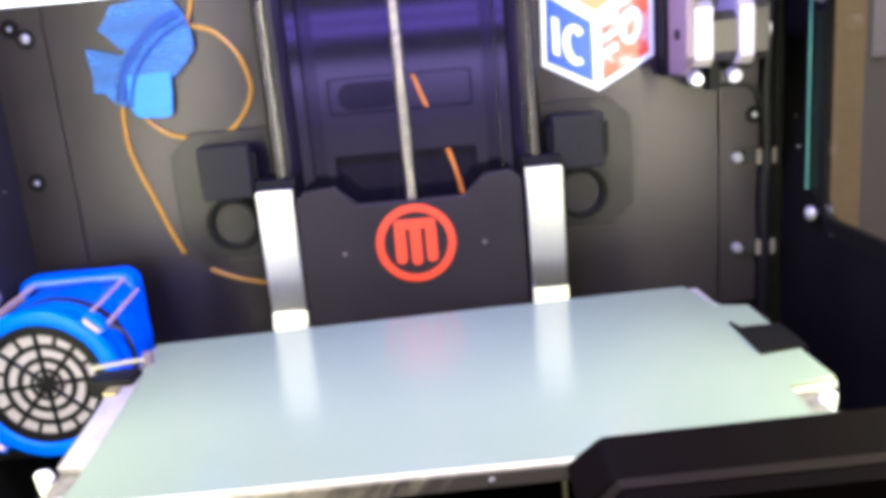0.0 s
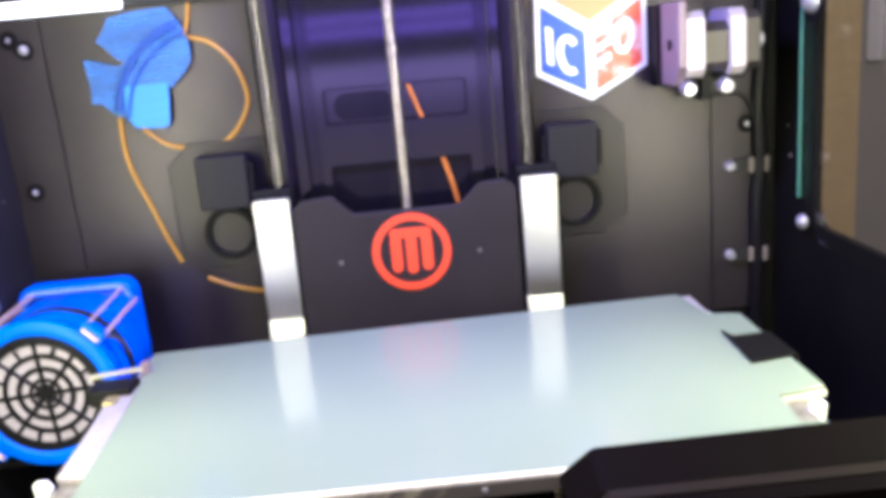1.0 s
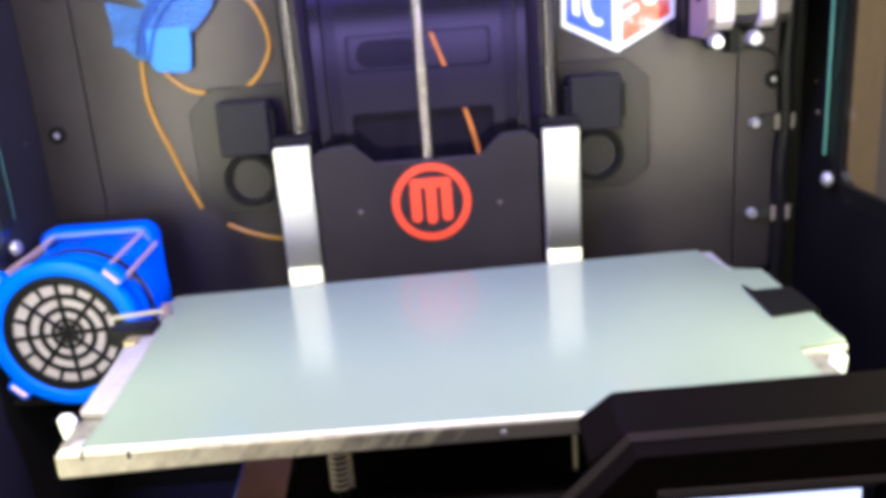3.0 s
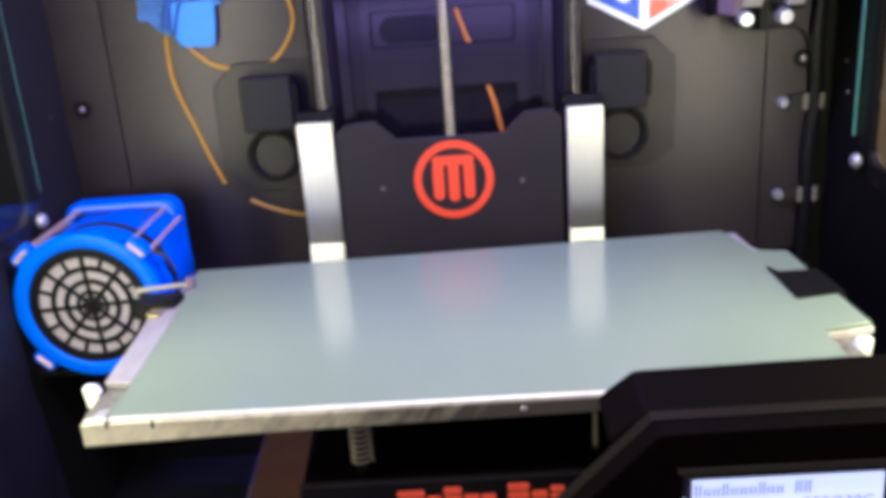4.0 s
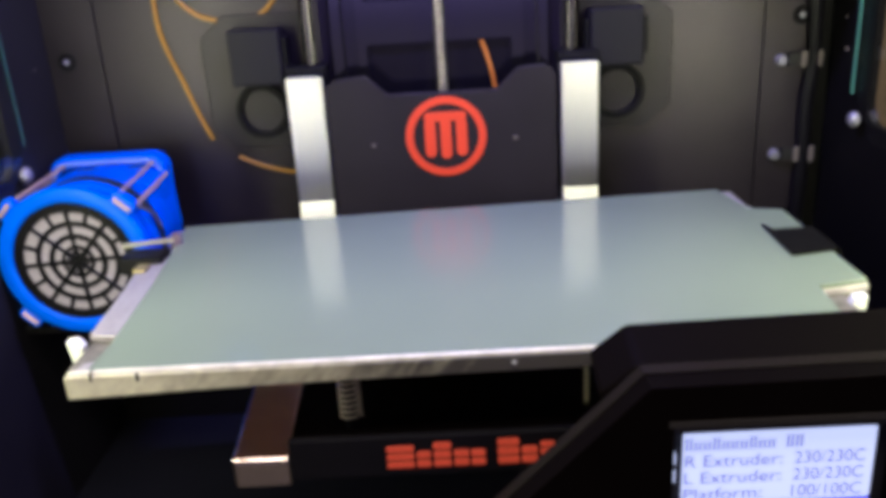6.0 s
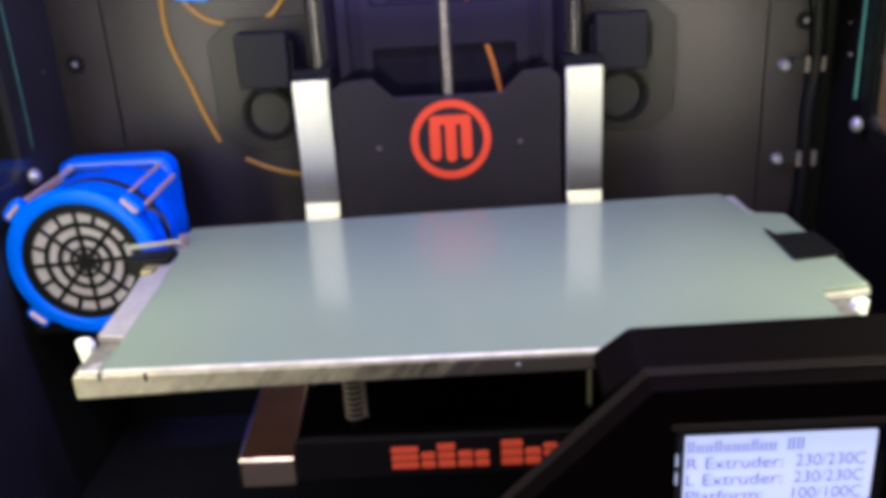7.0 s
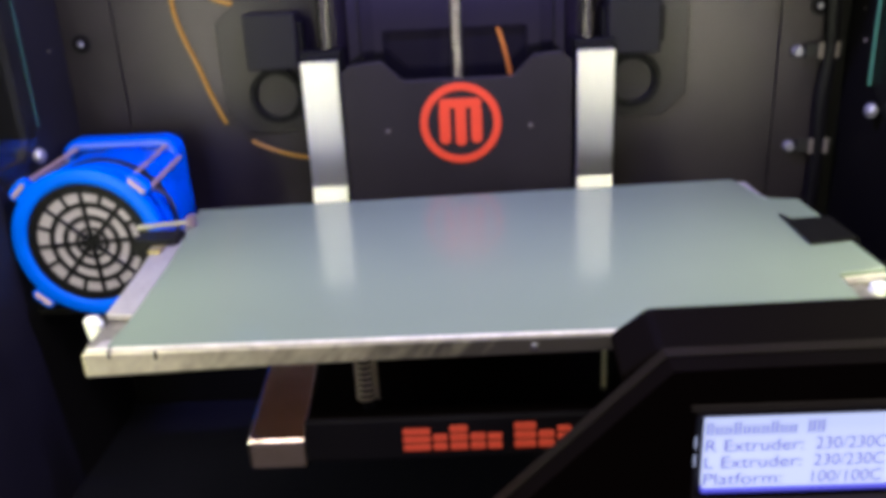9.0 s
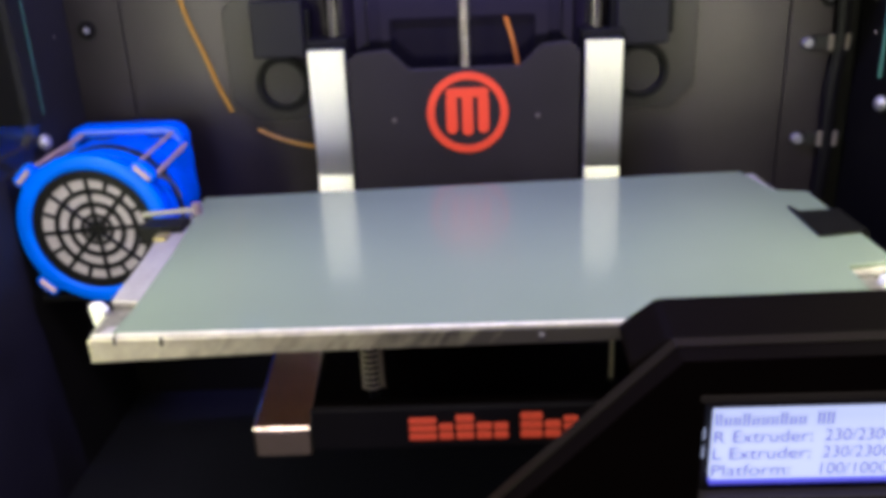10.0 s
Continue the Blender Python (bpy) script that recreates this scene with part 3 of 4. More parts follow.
def port(sx, shift, label):
    """Moulded plate with a square box over a round cable hole; sx is the side, shift its place along the wall."""
    def at(x):
        return sx * x + shift
    th = empty("cable_port", at(0.0995), 0.549, 0.22, label, "cable port", "cable ports")
    o = [(at(x), z) for x, z in ((0.070, 0.2985), (0.1190, 0.2985), (0.1325, 0.2860), (0.1325, 0.2350), (0.1190, 0.2225), (0.070, 0.2225))]
    part("base_plate", prism(o, 0.5466, 0.5498, "y", 0.0007, 2), M_PORT, th)
    bx = at(0.0990)
    # black slivers stand for the shade at the box's sides
    for k in ((1,) if sx < 0 else (-1, 1)):
        part("latch", box(bx + k * 0.0159 - 0.0013, bx + k * 0.0159 + 0.0013, 0.5350, 0.5462, 0.2660, 0.2860, 0.0006), M_RIM, th, "black sliver standing for shade beside the box")
    part("box", box(bx - 0.0145, bx + 0.0145, 0.5320, 0.5464, 0.2605, 0.2912, 0.0012, 3), M_BOX, th, "dark square plastic box")
    hx = at(0.1010)
    part("hole_rim", ring((hx, 0.2445), 0.0118, 0.0160, 0.5425, 0.5470, 48, 0.0008), M_RIM, th, "black raised rim of the hole")
    part("hole_cap", cyl((hx, 0.5452, 0.2445), (hx, 0.5459, 0.2445), 0.0119, None, 40), M_PORT, th)
    return finish(th)


port(-1, -0.0035, "grey moulded cable port with a square box")
port(1, -0.0020, "grey moulded cable port with a square box")


def screw(x, y, z, r, axis, label, washer=True):
    """A domed screw head that faces along axis."""
    a = Vector(axis)
    p = Vector((x, y, z))
    th = empty("screw", x, y, z, label, "screw", "screws")
    if washer:
        part("washer", cyl(p, p + a * 0.0012, max(r * 1.6, 0.0052), None, 24, 0.0003), M_WASHER, th)
    bm = bmesh.new()
    bmesh.ops.create_uvsphere(bm, u_segments=20, v_segments=10, radius=r, matrix=Matrix.Translation(p + a * 0.0012) @ a.to_track_quat("Z", "Y").to_matrix().to_4x4() @ Matrix.Diagonal((1, 1, 0.75, 1)))
    part("head", bm, M_STEEL if r > 0.001 else M_TAB, th, smooth=True)
    return finish(th)


B = (0, -1, 0)
screw(-0.2150, WALL_Y, 0.2780, 0.0017, B, "bright screw on a black washer in the rear wall")
screw(-0.2050, WALL_Y, 0.3580, 0.0029, B, "bright screw on a black washer in the rear wall")
screw(-0.2125, WALL_Y, 0.3640, 0.0014, B, "bright screw on a black washer in the rear wall")
screw(0.2035, WALL_Y, 0.2800, 0.0018, B, "bright screw on a black washer in the rear wall")
screw(0.2175, 0.503, 0.2295, 0.0042, (-1, 0, 0), "bright window screw in the black side wall", False)
screw(LEFT + 0.0045, 0.487, 0.2285, 0.0042, (1, 0, 0), "bright window screw in the black side wall", False)
screw(-0.181, 0.431, FLOOR, 0.0022, (0, 0, 1), "small screw in the chamber floor", False)
screw(0.2175, 0.496, 0.3475, 0.0075, (-1, 0, 0), "large bright window screw in the black side wall")
# tiny grey heads stand for glints on the side walls and window
screw(SIDE, 0.533, 0.2790, 0.0008, (-1, 0, 0), "small grey dot standing for a glint on the side wall", False)
screw(LEFT, 0.530, 0.2770, 0.0007, (1, 0, 0), "small grey dot standing for a glint on the side wall", False)
screw(SIDE - 0.0045, 0.507, 0.3060, 0.0007, (-1, 0, 0), "small grey dot standing for a glint on the side window", False)
screw(SIDE - 0.0045, 0.519, 0.2640, 0.0009, (-1, 0, 0), "small grey dot standing for a glint on the side window", False)


def clip(z, label):
    th = empty("cable_clip", 0.205, WALL_Y, z, label, "cable clip", "cable clips")
    part("screw_head", cyl((0.1930, WALL_Y - 0.0001, z), (0.1930, WALL_Y - 0.005, z - 0.0005), 0.0034, 0.0026, 20, 0.0006), M_STEEL, th, "bright screw")
    part("strap", box(0.196, 0.2165, WALL_Y - 0.0048, WALL_Y - 0.0030, z - 0.0035, z + 0.004, 0.0005), M_BLACK, th, "black strap")
    for x in (0.2045, 0.2130):
        part("tab", box(x - 0.0014, x + 0.0014, WALL_Y - 0.0062, WALL_Y - 0.0049, z - 0.0045, z + 0.0045, 0.0004), M_TAB, th, "grey metal tab")
    return finish(th)


clip(0.2560, "black strap with a bright screw round a cable")
clip(0.2010, "black strap with a bright screw round a cable")
cable = [(0.2120, 0.5455, 0.40), (0.2105, 0.5455, 0.32), (0.2095, 0.5455, 0.292), (0.2105, 0.5455, 0.256), (0.2085, 0.5455, 0.229), (0.2090, 0.5455, 0.201), (0.2085, 0.5455, 0.175), (0.2080, 0.5455, 0.158), (0.208, 0.5455, 0.10), (0.208, 0.5455, FLOOR)]
tagged(obj("cable", sweep(spline(cable, 8), 0.0040, 14, 0.5), M_CABLE, True), "grey flat cable clipped down the rear corner", "cable")

# stepper motor
mo = empty("stepper_motor", 0.168, 0.53, 0.31, "silver stepper motor with bright end caps on the rear wall", "motor")
MY0, MY1, MZ0, MZ1 = 0.503, 0.538, 0.3125, 0.3465


def octo(y0, y1, z0, z1, c):
    return [(y0 + c, z0), (y1 - c, z0), (y1, z0 + c), (y1, z1 - c), (y1 - c, z1), (y0 + c, z1), (y0, z1 - c), (y0, z0 + c)]


part("end_cap", prism(octo(MY0, MY1, MZ0, MZ1, 0.004), 0.1535, 0.1635, "x", 0.0004), M_CAP, mo, "bright aluminium end cap")
part("laminated_core", prism(octo(MY0 + 0.0022, MY1 - 0.002, MZ0 + 0.002, MZ1 - 0.006, 0.005), 0.1636, 0.1769, "x", 0.0002), M_LAM, mo, "grey laminated core")
part("end_cap", prism(octo(MY0, MY1, MZ0, MZ1, 0.004), 0.1770, 0.1850, "x", 0.0004), M_CAP, mo, "bright aluminium end cap")
part("rear_cover", prism(octo(MY0 + 0.002, MY1, MZ0 + 0.002, MZ1 - 0.002, 0.004), 0.1851, 0.1935, "x", 0.0006), M_LAM, mo, "grey rear cover")
part("mounting_plate", prism([(MY0 - 0.001, MZ0 + 0.006), (MY0 + 0.006, MZ0 - 0.004), (0.5335, MZ0 - 0.004), (0.5335, 0.352), (MY0 - 0.001, 0.352)], 0.1490, 0.1534, "x", 0.0006), M_MFACE, mo, "violet-grey mounting plate")
# flat dark disc takes the place of a shaded hole
part("shaft", cyl((0.1478, 0.516, 0.3300), (0.1489, 0.516, 0.3300), 0.0028, None, 20, 0.0003), M_RIM, mo, "dark disc standing for a hole in the plate")
part("shaft", cyl((0.1936, 0.520, 0.3290), (0.2000, 0.520, 0.3290), 0.0040, None, 20, 0.0006), M_STEEL, mo)
for x in (0.1555, 0.1755):
    part("screw_head", cyl((x, 0.5105, 0.3075), (x, 0.5040, 0.3065), 0.0042, 0.0036, 20, 0.0006), M_STEEL, mo, "bright screw head")
# black block stands for the soft shadow beside the motor
part("rear_bracket", box(0.1470, 0.1534, 0.5338, 0.5495, 0.3070, 0.352, 0.0006), M_RIM, mo, "black block standing for the shadow beside the motor")
part("bracket", box(0.1636, 0.1695, 0.5106, 0.5495, 0.3000, 0.3143, 0.0006), M_RIM, mo, "black bracket under the motor")
part("foot_strip", box(0.1536, 0.1930, 0.5250, 0.5495, 0.3090, 0.3123, 0.0006), M_RIM, mo, "black strip under the motor")
finish(mo)

wire = [(0.1660, 0.5440, 0.3030), (0.1700, 0.5440, 0.2995), (0.1800, 0.5450, 0.2985), (0.1930, 0.5455, 0.2990), (0.2010, 0.5460, 0.2960), (0.2055, 0.5460, 0.2880), (0.2080, 0.5460, 0.2740), (0.2090, 0.5460, 0.2600)]
tagged(obj("motor_wire", sweep(spline(wire, 6), 0.0009, 8), M_BLACK, True), "thin black motor wire running to the cable clips", "wire")

# light bar on the top of the rear wall
lb = empty("light_bar", -0.17, 0.55, 0.377, "white glowing light bar along the rear wall", "light bar")
part("diffuser", box(-0.221, -0.145, 0.5380, 0.5445, 0.3755, 0.3830, 0.001), M_LEDW, lb, "glowing white diffuser")
part("rail", box(-0.221, -0.070, 0.5446, 0.5499, 0.3760, 0.3840, 0.0006), M_BLACK, lb)
finish(lb)
# unseen housings added behind the lamps on the posts, hood and room ceiling
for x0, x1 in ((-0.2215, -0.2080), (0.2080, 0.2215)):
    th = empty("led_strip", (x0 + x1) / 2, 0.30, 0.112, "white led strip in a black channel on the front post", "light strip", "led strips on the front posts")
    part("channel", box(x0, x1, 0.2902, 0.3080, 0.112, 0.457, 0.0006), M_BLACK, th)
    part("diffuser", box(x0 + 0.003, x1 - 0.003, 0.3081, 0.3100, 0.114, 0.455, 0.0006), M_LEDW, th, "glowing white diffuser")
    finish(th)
th = empty("hood_lamp", 0, 0.40, 0.472, "unseen bar added as housing for the bluish fill lamp", "light bar")
part("channel", box(-0.092, 0.092, 0.392, 0.408, 0.472, 0.482, 0.0006), M_BLACK, th)
for x in (-0.085, 0.085):
    part("hanger", box(x - 0.003, x + 0.003, 0.398, 0.402, 0.4821, TOP, 0.0004), M_BLACK, th)
finish(th)
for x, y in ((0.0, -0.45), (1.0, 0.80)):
    th = empty("ceiling_light", x, y, 1.71, "white ceiling housing added for an unseen room lamp", "ceiling light", "ceiling lights")
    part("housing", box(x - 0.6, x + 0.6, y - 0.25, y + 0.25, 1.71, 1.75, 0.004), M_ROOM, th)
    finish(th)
# violet strips in black channels and a dark shelf over a violet lamp, all added out of view for the glossy panel to
# mirror
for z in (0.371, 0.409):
    th = empty("violet_light_strip", -0.105, -1.296, z, "violet glowing strip added for the glossy panel to mirror", "light strip", "violet light strips")
    part("diffuser", box(-0.55, 0.34, -1.2999, -1.288, z - 0.011, z + 0.011, 0.002), M_LEDP, th, "violet glowing face the panel mirrors")
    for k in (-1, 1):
        part("channel_lip", box(-0.56, 0.35, -1.2999, -1.272, z + k * 0.0125 - 0.001, z + k * 0.0125 + 0.001, 0.0004), M_RIM, th, "black baffle lip shielding the wall from the strip")
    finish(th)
th = empty("shelf", -0.1, -1.30, 0.30, "dark olive board added for the panel to mirror as a dark band", "shelf")
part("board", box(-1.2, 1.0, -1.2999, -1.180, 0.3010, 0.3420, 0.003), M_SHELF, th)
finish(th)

# ---- lift ----
for x in (-0.0725, 0.0725):
    rod = empty("guide_rod", x, 0.535, FLOOR, "ground steel vertical guide rod", "rod", "guide rods")
    part("shaft", cyl((x, 0.535, FLOOR), (x, 0.535, 0.58), 0.0036, None, 28), M_ROD, rod, smooth=False)
    part("foot", cyl((x, 0.535, FLOOR), (x, 0.535, FLOOR + 0.012), 0.008, None, 24, 0.0006), M_BLACK, rod)
    finish(rod)
ls = empty("lead_screw", 0, 0.533, FLOOR, "threaded steel lead screw of the lift", "lead screw")
bm = bmesh.new()
ZS, N = [FLOOR + 0.0004 * i for i in range(int((0.58 - FLOOR) / 0.0004))], 14
prev = None
for z in ZS:
    cur = []
    for k in range(N):
        a = 2 * math.pi * k / N
        ph = (z / 0.0020 - k / N) % 1.0
        r = 0.0025 + 0.00045 * min(1, max(-1, 2.2 * math.sin(2 * math.pi * ph)))
        cur.append(bm.verts.new((r * math.cos(a), 0.533 + r * math.sin(a), z)))
    if prev:
        for k in range(N):
            bm.faces.new((prev[k], prev[(k + 1) % N], cur[(k + 1) % N], cur[k]))
    prev = cur
part("thread", bm, M_SCREW, ls)
finish(ls)

# ---- build platform ----
bp = empty("build_platform", 0.01, 0.40, 0.145, "aluminium build platform with a pale green film on two arms", "platform")
ALU = [(-0.131, 0.315), (-0.1295, 0.3275), (-0.1240, 0.3285), (-0.1250, 0.3480), (-0.1370, 0.3500), (-0.1400, 0.392), (-0.1430, 0.4200), (-0.1385, 0.4260), (-0.1380, 0.444), (-0.1385, 0.4720),
       (0.1490, 0.4888), (0.1492, 0.4640), (0.1520, 0.4550), (0.1625, 0.4500), (0.1615, 0.3605), (0.1410, 0.3567), (0.1395, 0.335), (0.1500, 0.333), (0.1500, 0.315)]
HEATER = [(-0.130, 0.3232), (-0.1365, 0.3300), (-0.1365, 0.392), (-0.1380, 0.444), (-0.1380, 0.4725), (0.1480, 0.4890), (0.1485, 0.4645), (0.1515, 0.4555), (0.1600, 0.4500), (0.1590, 0.3612), (0.1520, 0.3590), (0.1495, 0.3232)]
part("plate", prism(ALU, 0.1949, 0.1980, "z", 0.0006), M_ALUW, bp, "worn pale aluminium plate")
part("heater_plate", prism(HEATER, 0.1912, 0.1948, "z", 0.0005), M_ALUD, bp, "scuffed grey heater plate under it")
FILM = [(-0.1240, 0.3174), (-0.1232, 0.335), (-0.1272, 0.396), (-0.1300, 0.425), (-0.1358, 0.4715), (0.1410, 0.4868), (0.1440, 0.4660), (0.1465, 0.4535), (0.1612, 0.4492), (0.1605, 0.3610), (0.1408, 0.3572), (0.1390, 0.334), (0.1480, 0.333), (0.1480, 0.3174)]
# grey strip stands for the shaded line along the film's left edge
part("film_border", prism([(x - 0.0016 if x < 0 else x, y) for x, y in FILM], 0.19806, 0.1981, "z", 0), M_ALUD, bp, "dull grey strip standing for shade beside the film")
part("film_sheet", prism(FILM, 0.1982, 0.2000, "z", 0.0002), M_SHEET, bp, "pale blue-green film on the plate")
part("edge_lip", prism([(-0.1306, 0.1908), (-0.1306, 0.1994), (0.1495, 0.1994), (0.1495, 0.1942), (0.0600, 0.1940), (-0.0350, 0.1932), (-0.0750, 0.1925)], 0.3141, 0.3148, "y", 0.0002, 1), M_LIP, bp, "scuffed edge, yellowish white fading to grey to imitate uneven light")
part("top_lip", box(-0.1300, 0.1492, 0.3149, 0.3173, 0.1981, 0.2003, 0.0004), M_TOPLIP, bp, "pale strip in front of the film")
part("edge_screw", cyl((0.0222, 0.3146, 0.1966), (0.0222, 0.3134, 0.1966), 0.0012, 0.0009, 14, 0.0002), M_STEEL, bp, "small bright screw in the front edge")
part("edge_notch", box(-0.1060, -0.1050, 0.3137, 0.3146, 0.1968, 0.1996, 0.0001), M_BLACK, bp, "dark nick in the front lip")
part("edge_notch", box(-0.1218, -0.1210, 0.3137, 0.3172, 0.1976, 0.2005, 0.0001), M_BLACK, bp, "dark nick in the front lip")
part("heater_pad", box(-0.125, 0.145, 0.3270, 0.4600, 0.1896, 0.1910, 0.0002), M_AMBER, bp, "amber heater film under the plate")
# black clip on one side edge
part("clip", prism([(0.1432, 0.4265), (0.1456, 0.4180), (0.1630, 0.4190), (0.1630, 0.3915), (0.1600, 0.3905), (0.1420, 0.3870)], 0.2003, 0.2015, "z", 0.0004), M_CLIP, bp, "black plastic clip gripping the plate's edge")
part("clip_jaw", box(0.1632, 0.1648, 0.3920, 0.4180, 0.1850, 0.2003, 0.0008), M_CLIP, bp)
part("clip_pin", cyl((0.1448, 0.3900, 0.2015), (0.1448, 0.3900, 0.2019), 0.0007, 0.0006, 12), M_WASHER, bp, "small grey pin in the clip")
# bright lever on the other side
lv = box(-0.1570, -0.1315, -0.0016, 0.0016, 0.2012, 0.2032, 0.0008)
bmesh.ops.transform(lv, matrix=Matrix.Translation((0, 0.4430, 0)) @ Matrix.Translation((-0.144, 0, 0)) @ Matrix.Rotation(radians(13), 4, "Z") @ Matrix.Translation((0.144, 0, 0)), verts=lv.verts)
part("lever", lv, mat("pale_lever_steel", (0.56, 0.52, 0.38), 0.32, 0.7), bp, "bright steel lever")
part("lever_bracket", box(-0.1530, -0.1330, 0.4240, 0.4385, 0.1930, 0.2011, 0.0008), M_RIM, bp, "black bracket under the lever")
part("lever_pin", cyl((-0.1320, 0.4460, 0.1990), (-0.1320, 0.4460, 0.2055), 0.0026, 0.0022, 20, 0.0004), M_MFACE, bp)
part("brass_stop", box(-0.1428, -0.1370, 0.4130, 0.4215, 0.1981, 0.1996, 0.0005), mat("brass", (0.30, 0.24, 0.10), 0.4, 0.6), bp, "brass stop")
LBUMP = [(-0.1432, 0.1984), (-0.1390, 0.1986), (-0.1368, 0.1958), (-0.1380, 0.1915), (-0.1405, 0.1888), (-0.1420, 0.1896)]
RBUMP = [(0.1508, 0.1978), (0.1560, 0.1984), (0.1552, 0.1900), (0.1540, 0.1886), (0.1518, 0.1900), (0.1500, 0.1945)]
for poly, y in ((LBUMP, 0.3438), (RBUMP, 0.3490)):
    part("corner_bumper", prism(poly, y, y + 0.0042, "y", 0.0007, 3), M_STW, bp, "white block in the plate's notch")
# arms
for x in (-0.0754, 0.0750):
    prof = [(0.4702, 0.1385), (0.5285, 0.1385), (0.5285, 0.2656), (0.5205, 0.2656)] + [(0.5205, 0.1955), (0.5152, 0.1790)] + [(0.4805 + 0.0345 * math.cos(radians(a)), 0.1780 + 0.0265 * math.sin(radians(a))) for a in range(-3, -91, -3)] + [(0.4702, 0.1515)]
    foot = box(x - 0.0098, x + 0.0136, 0.3315, 0.4700, 0.1382, 0.1518, 0.0021, 5)
    for v in foot.verts:
        v.co.x -= 0.07 * (v.co.y - 0.3315)
    part("arm_foot", foot, M_FOOT, bp, "satin aluminium foot of the arm, heater's brown reflection tinted in")
    part("arm", prism(prof, x - 0.0098, x + 0.0098, "x", 0.0010, 3), M_ALU, bp, "bright brushed aluminium arm")
    part("bearing_block", box(x - 0.0115, x + 0.0115, 0.5287, 0.5440, 0.180, 0.2705, 0.001), M_RIM, bp, "black bearing block")
# cover with the round badge
COVER = [(-0.0640, 0.160), (-0.0640, 0.2590), (-0.0575, 0.2632), (-0.0415, 0.2645), (-0.0300, 0.2535), (0.0295, 0.2535), (0.0415, 0.2645), (0.0560, 0.2655), (0.0620, 0.2600), (0.0620, 0.160)]
cv = part("cover", prism(COVER, 0.5200, 0.5240, "y", 0.0008), M_COVER, bp, "charcoal plastic cover")
RC = (0.0005, 0.2290)
part("badge_ring", ring(RC, 0.0182, 0.0223, 0.5194, 0.5199, 64, 0.0001), M_RED, cv, "red ring")
for k in (-1, 0, 1):
    x = RC[0] + 0.0087 * k
    top = 0.2400 if k == 0 else 0.2390
    part("badge_bar", prism(roundrect(x - 0.0030, x + 0.0030, 0.2165 + (0.0012 if k else 0.0), top, 0.0028), 0.5194, 0.5199, "y", 0), M_RED, cv, "red bar")
part("badge_bar", prism(roundrect(RC[0] - 0.0117, RC[0] + 0.0117, 0.2376, 0.2427, 0.0025), 0.5193, 0.51985, "y", 0), M_RED, cv, "red bar")
for x in (-0.0400, 0.0390):
    part("rivet", cyl((x, 0.5199, 0.2262), (x, 0.5193, 0.2262), 0.0012, 0.0009, 14), M_TAB, cv, "small grey rivet")
# tray, front bar and springs
part("tray", box(-0.0605, 0.0640, 0.3290, 0.5190, 0.1480, 0.1620, 0.001), M_FASCIA, bp, "black plastic tray under the plate")
fb = part("front_bar", box(-0.0610, 0.0645, 0.3255, 0.3288, 0.1455, 0.1625, 0.0008), M_BAR, bp, "charcoal bar with small red bars")
# each mark: its two ends, its height and its number of bars
for x0, x1, h, n in ((-0.0250, -0.0149, 0.0100, 3), (-0.0141, -0.0088, 0.0074, 2), (-0.0079, -0.0013, 0.0108, 3), (-0.0004, 0.0052, 0.0074, 2), (0.0059, 0.0112, 0.0072, 2), (0.0157, 0.0236, 0.0112, 3), (0.0244, 0.0303, 0.0076, 2), (0.0312, 0.0364, 0.0094, 3)):
    step = h / n
    for k in range(n):
        part("red_bar", prism(roundrect(x0, x1, 0.1495 + k * step, 0.1495 + (k + 1) * step - 0.0009, 0.0008), 0.3249, 0.3254, "y", 0), M_RED_LIT, fb, "red bar")


def coil(x, y, z0, z1, r, wire, turns):
    pts = [(x + r * math.cos(2 * math.pi * i / 14), y + r * math.sin(2 * math.pi * i / 14), z0 + (z1 - z0) * i / (14 * turns)) for i in range(int(14 * turns) + 1)]
    return sweep(pts, wire, 6)


part("spring", coil(-0.0378, 0.335, 0.1662, 0.1895, 0.0039, 0.00046, 10), M_SPRING, bp, "steel coil spring")
part("levelling_screw", cyl((-0.0378, 0.335, 0.1621), (-0.0378, 0.335, 0.1895), 0.0020, None, 14), M_RIM, bp)
part("levelling_screw", merge(cyl((0.0494, 0.335, 0.1680), (0.0494, 0.335, 0.1895), 0.0007, None, 14), coil(0.0494, 0.335, 0.1682, 0.1894, 0.0007, 0.00028, 18)), M_SPRING, bp, "thin threaded levelling screw")
part("screw_tip", cyl((0.0494, 0.335, 0.1665), (0.0494, 0.335, 0.1682), 0.0012, None, 14, 0.0003), M_LIP, bp, "pale tip of the levelling screw")
finish(bp)

# ---- blower ----
FC = (-0.1865, 0.1915)
GC = (FC[0] + 0.0012, FC[1])
fan = empty("blower_fan", FC[0], 0.49, 0.153, "bright blue plastic blower fan with a black grille", "fan")
part("front_ring", ring(FC, 0.0306, 0.0386, 0.4500, 0.4560, 64, 0.0016), M_BLUE, fan, "glossy blue front ring", True)
part("housing", ring(FC, 0.0300, 0.0330, 0.4560, 0.5180, 64, 0.0005), M_BLUE, fan, "", True)
part("collar", ring(FC, 0.0310, 0.0352, 0.4680, 0.5000, 64, 0.0008), M_BLUE, fan, "", True)
# black ring stands for the shadow in the gap behind the front ring
part("groove", ring(FC, 0.0340, 0.0360, 0.4760, 0.4815, 64, 0.0003), M_BLACK, fan, "black ring standing for shade in the drum's gap")
F0 = roundrect(FC[0] - 0.0365, FC[0] + 0.0290, FC[1] - 0.0383, FC[1] + 0.0378, 0.009, 6)
part("rear_flange", prism(F0, 0.5160, 0.5290, "y", 0.002, 3), M_BLUE, fan, "blue square rear flange")
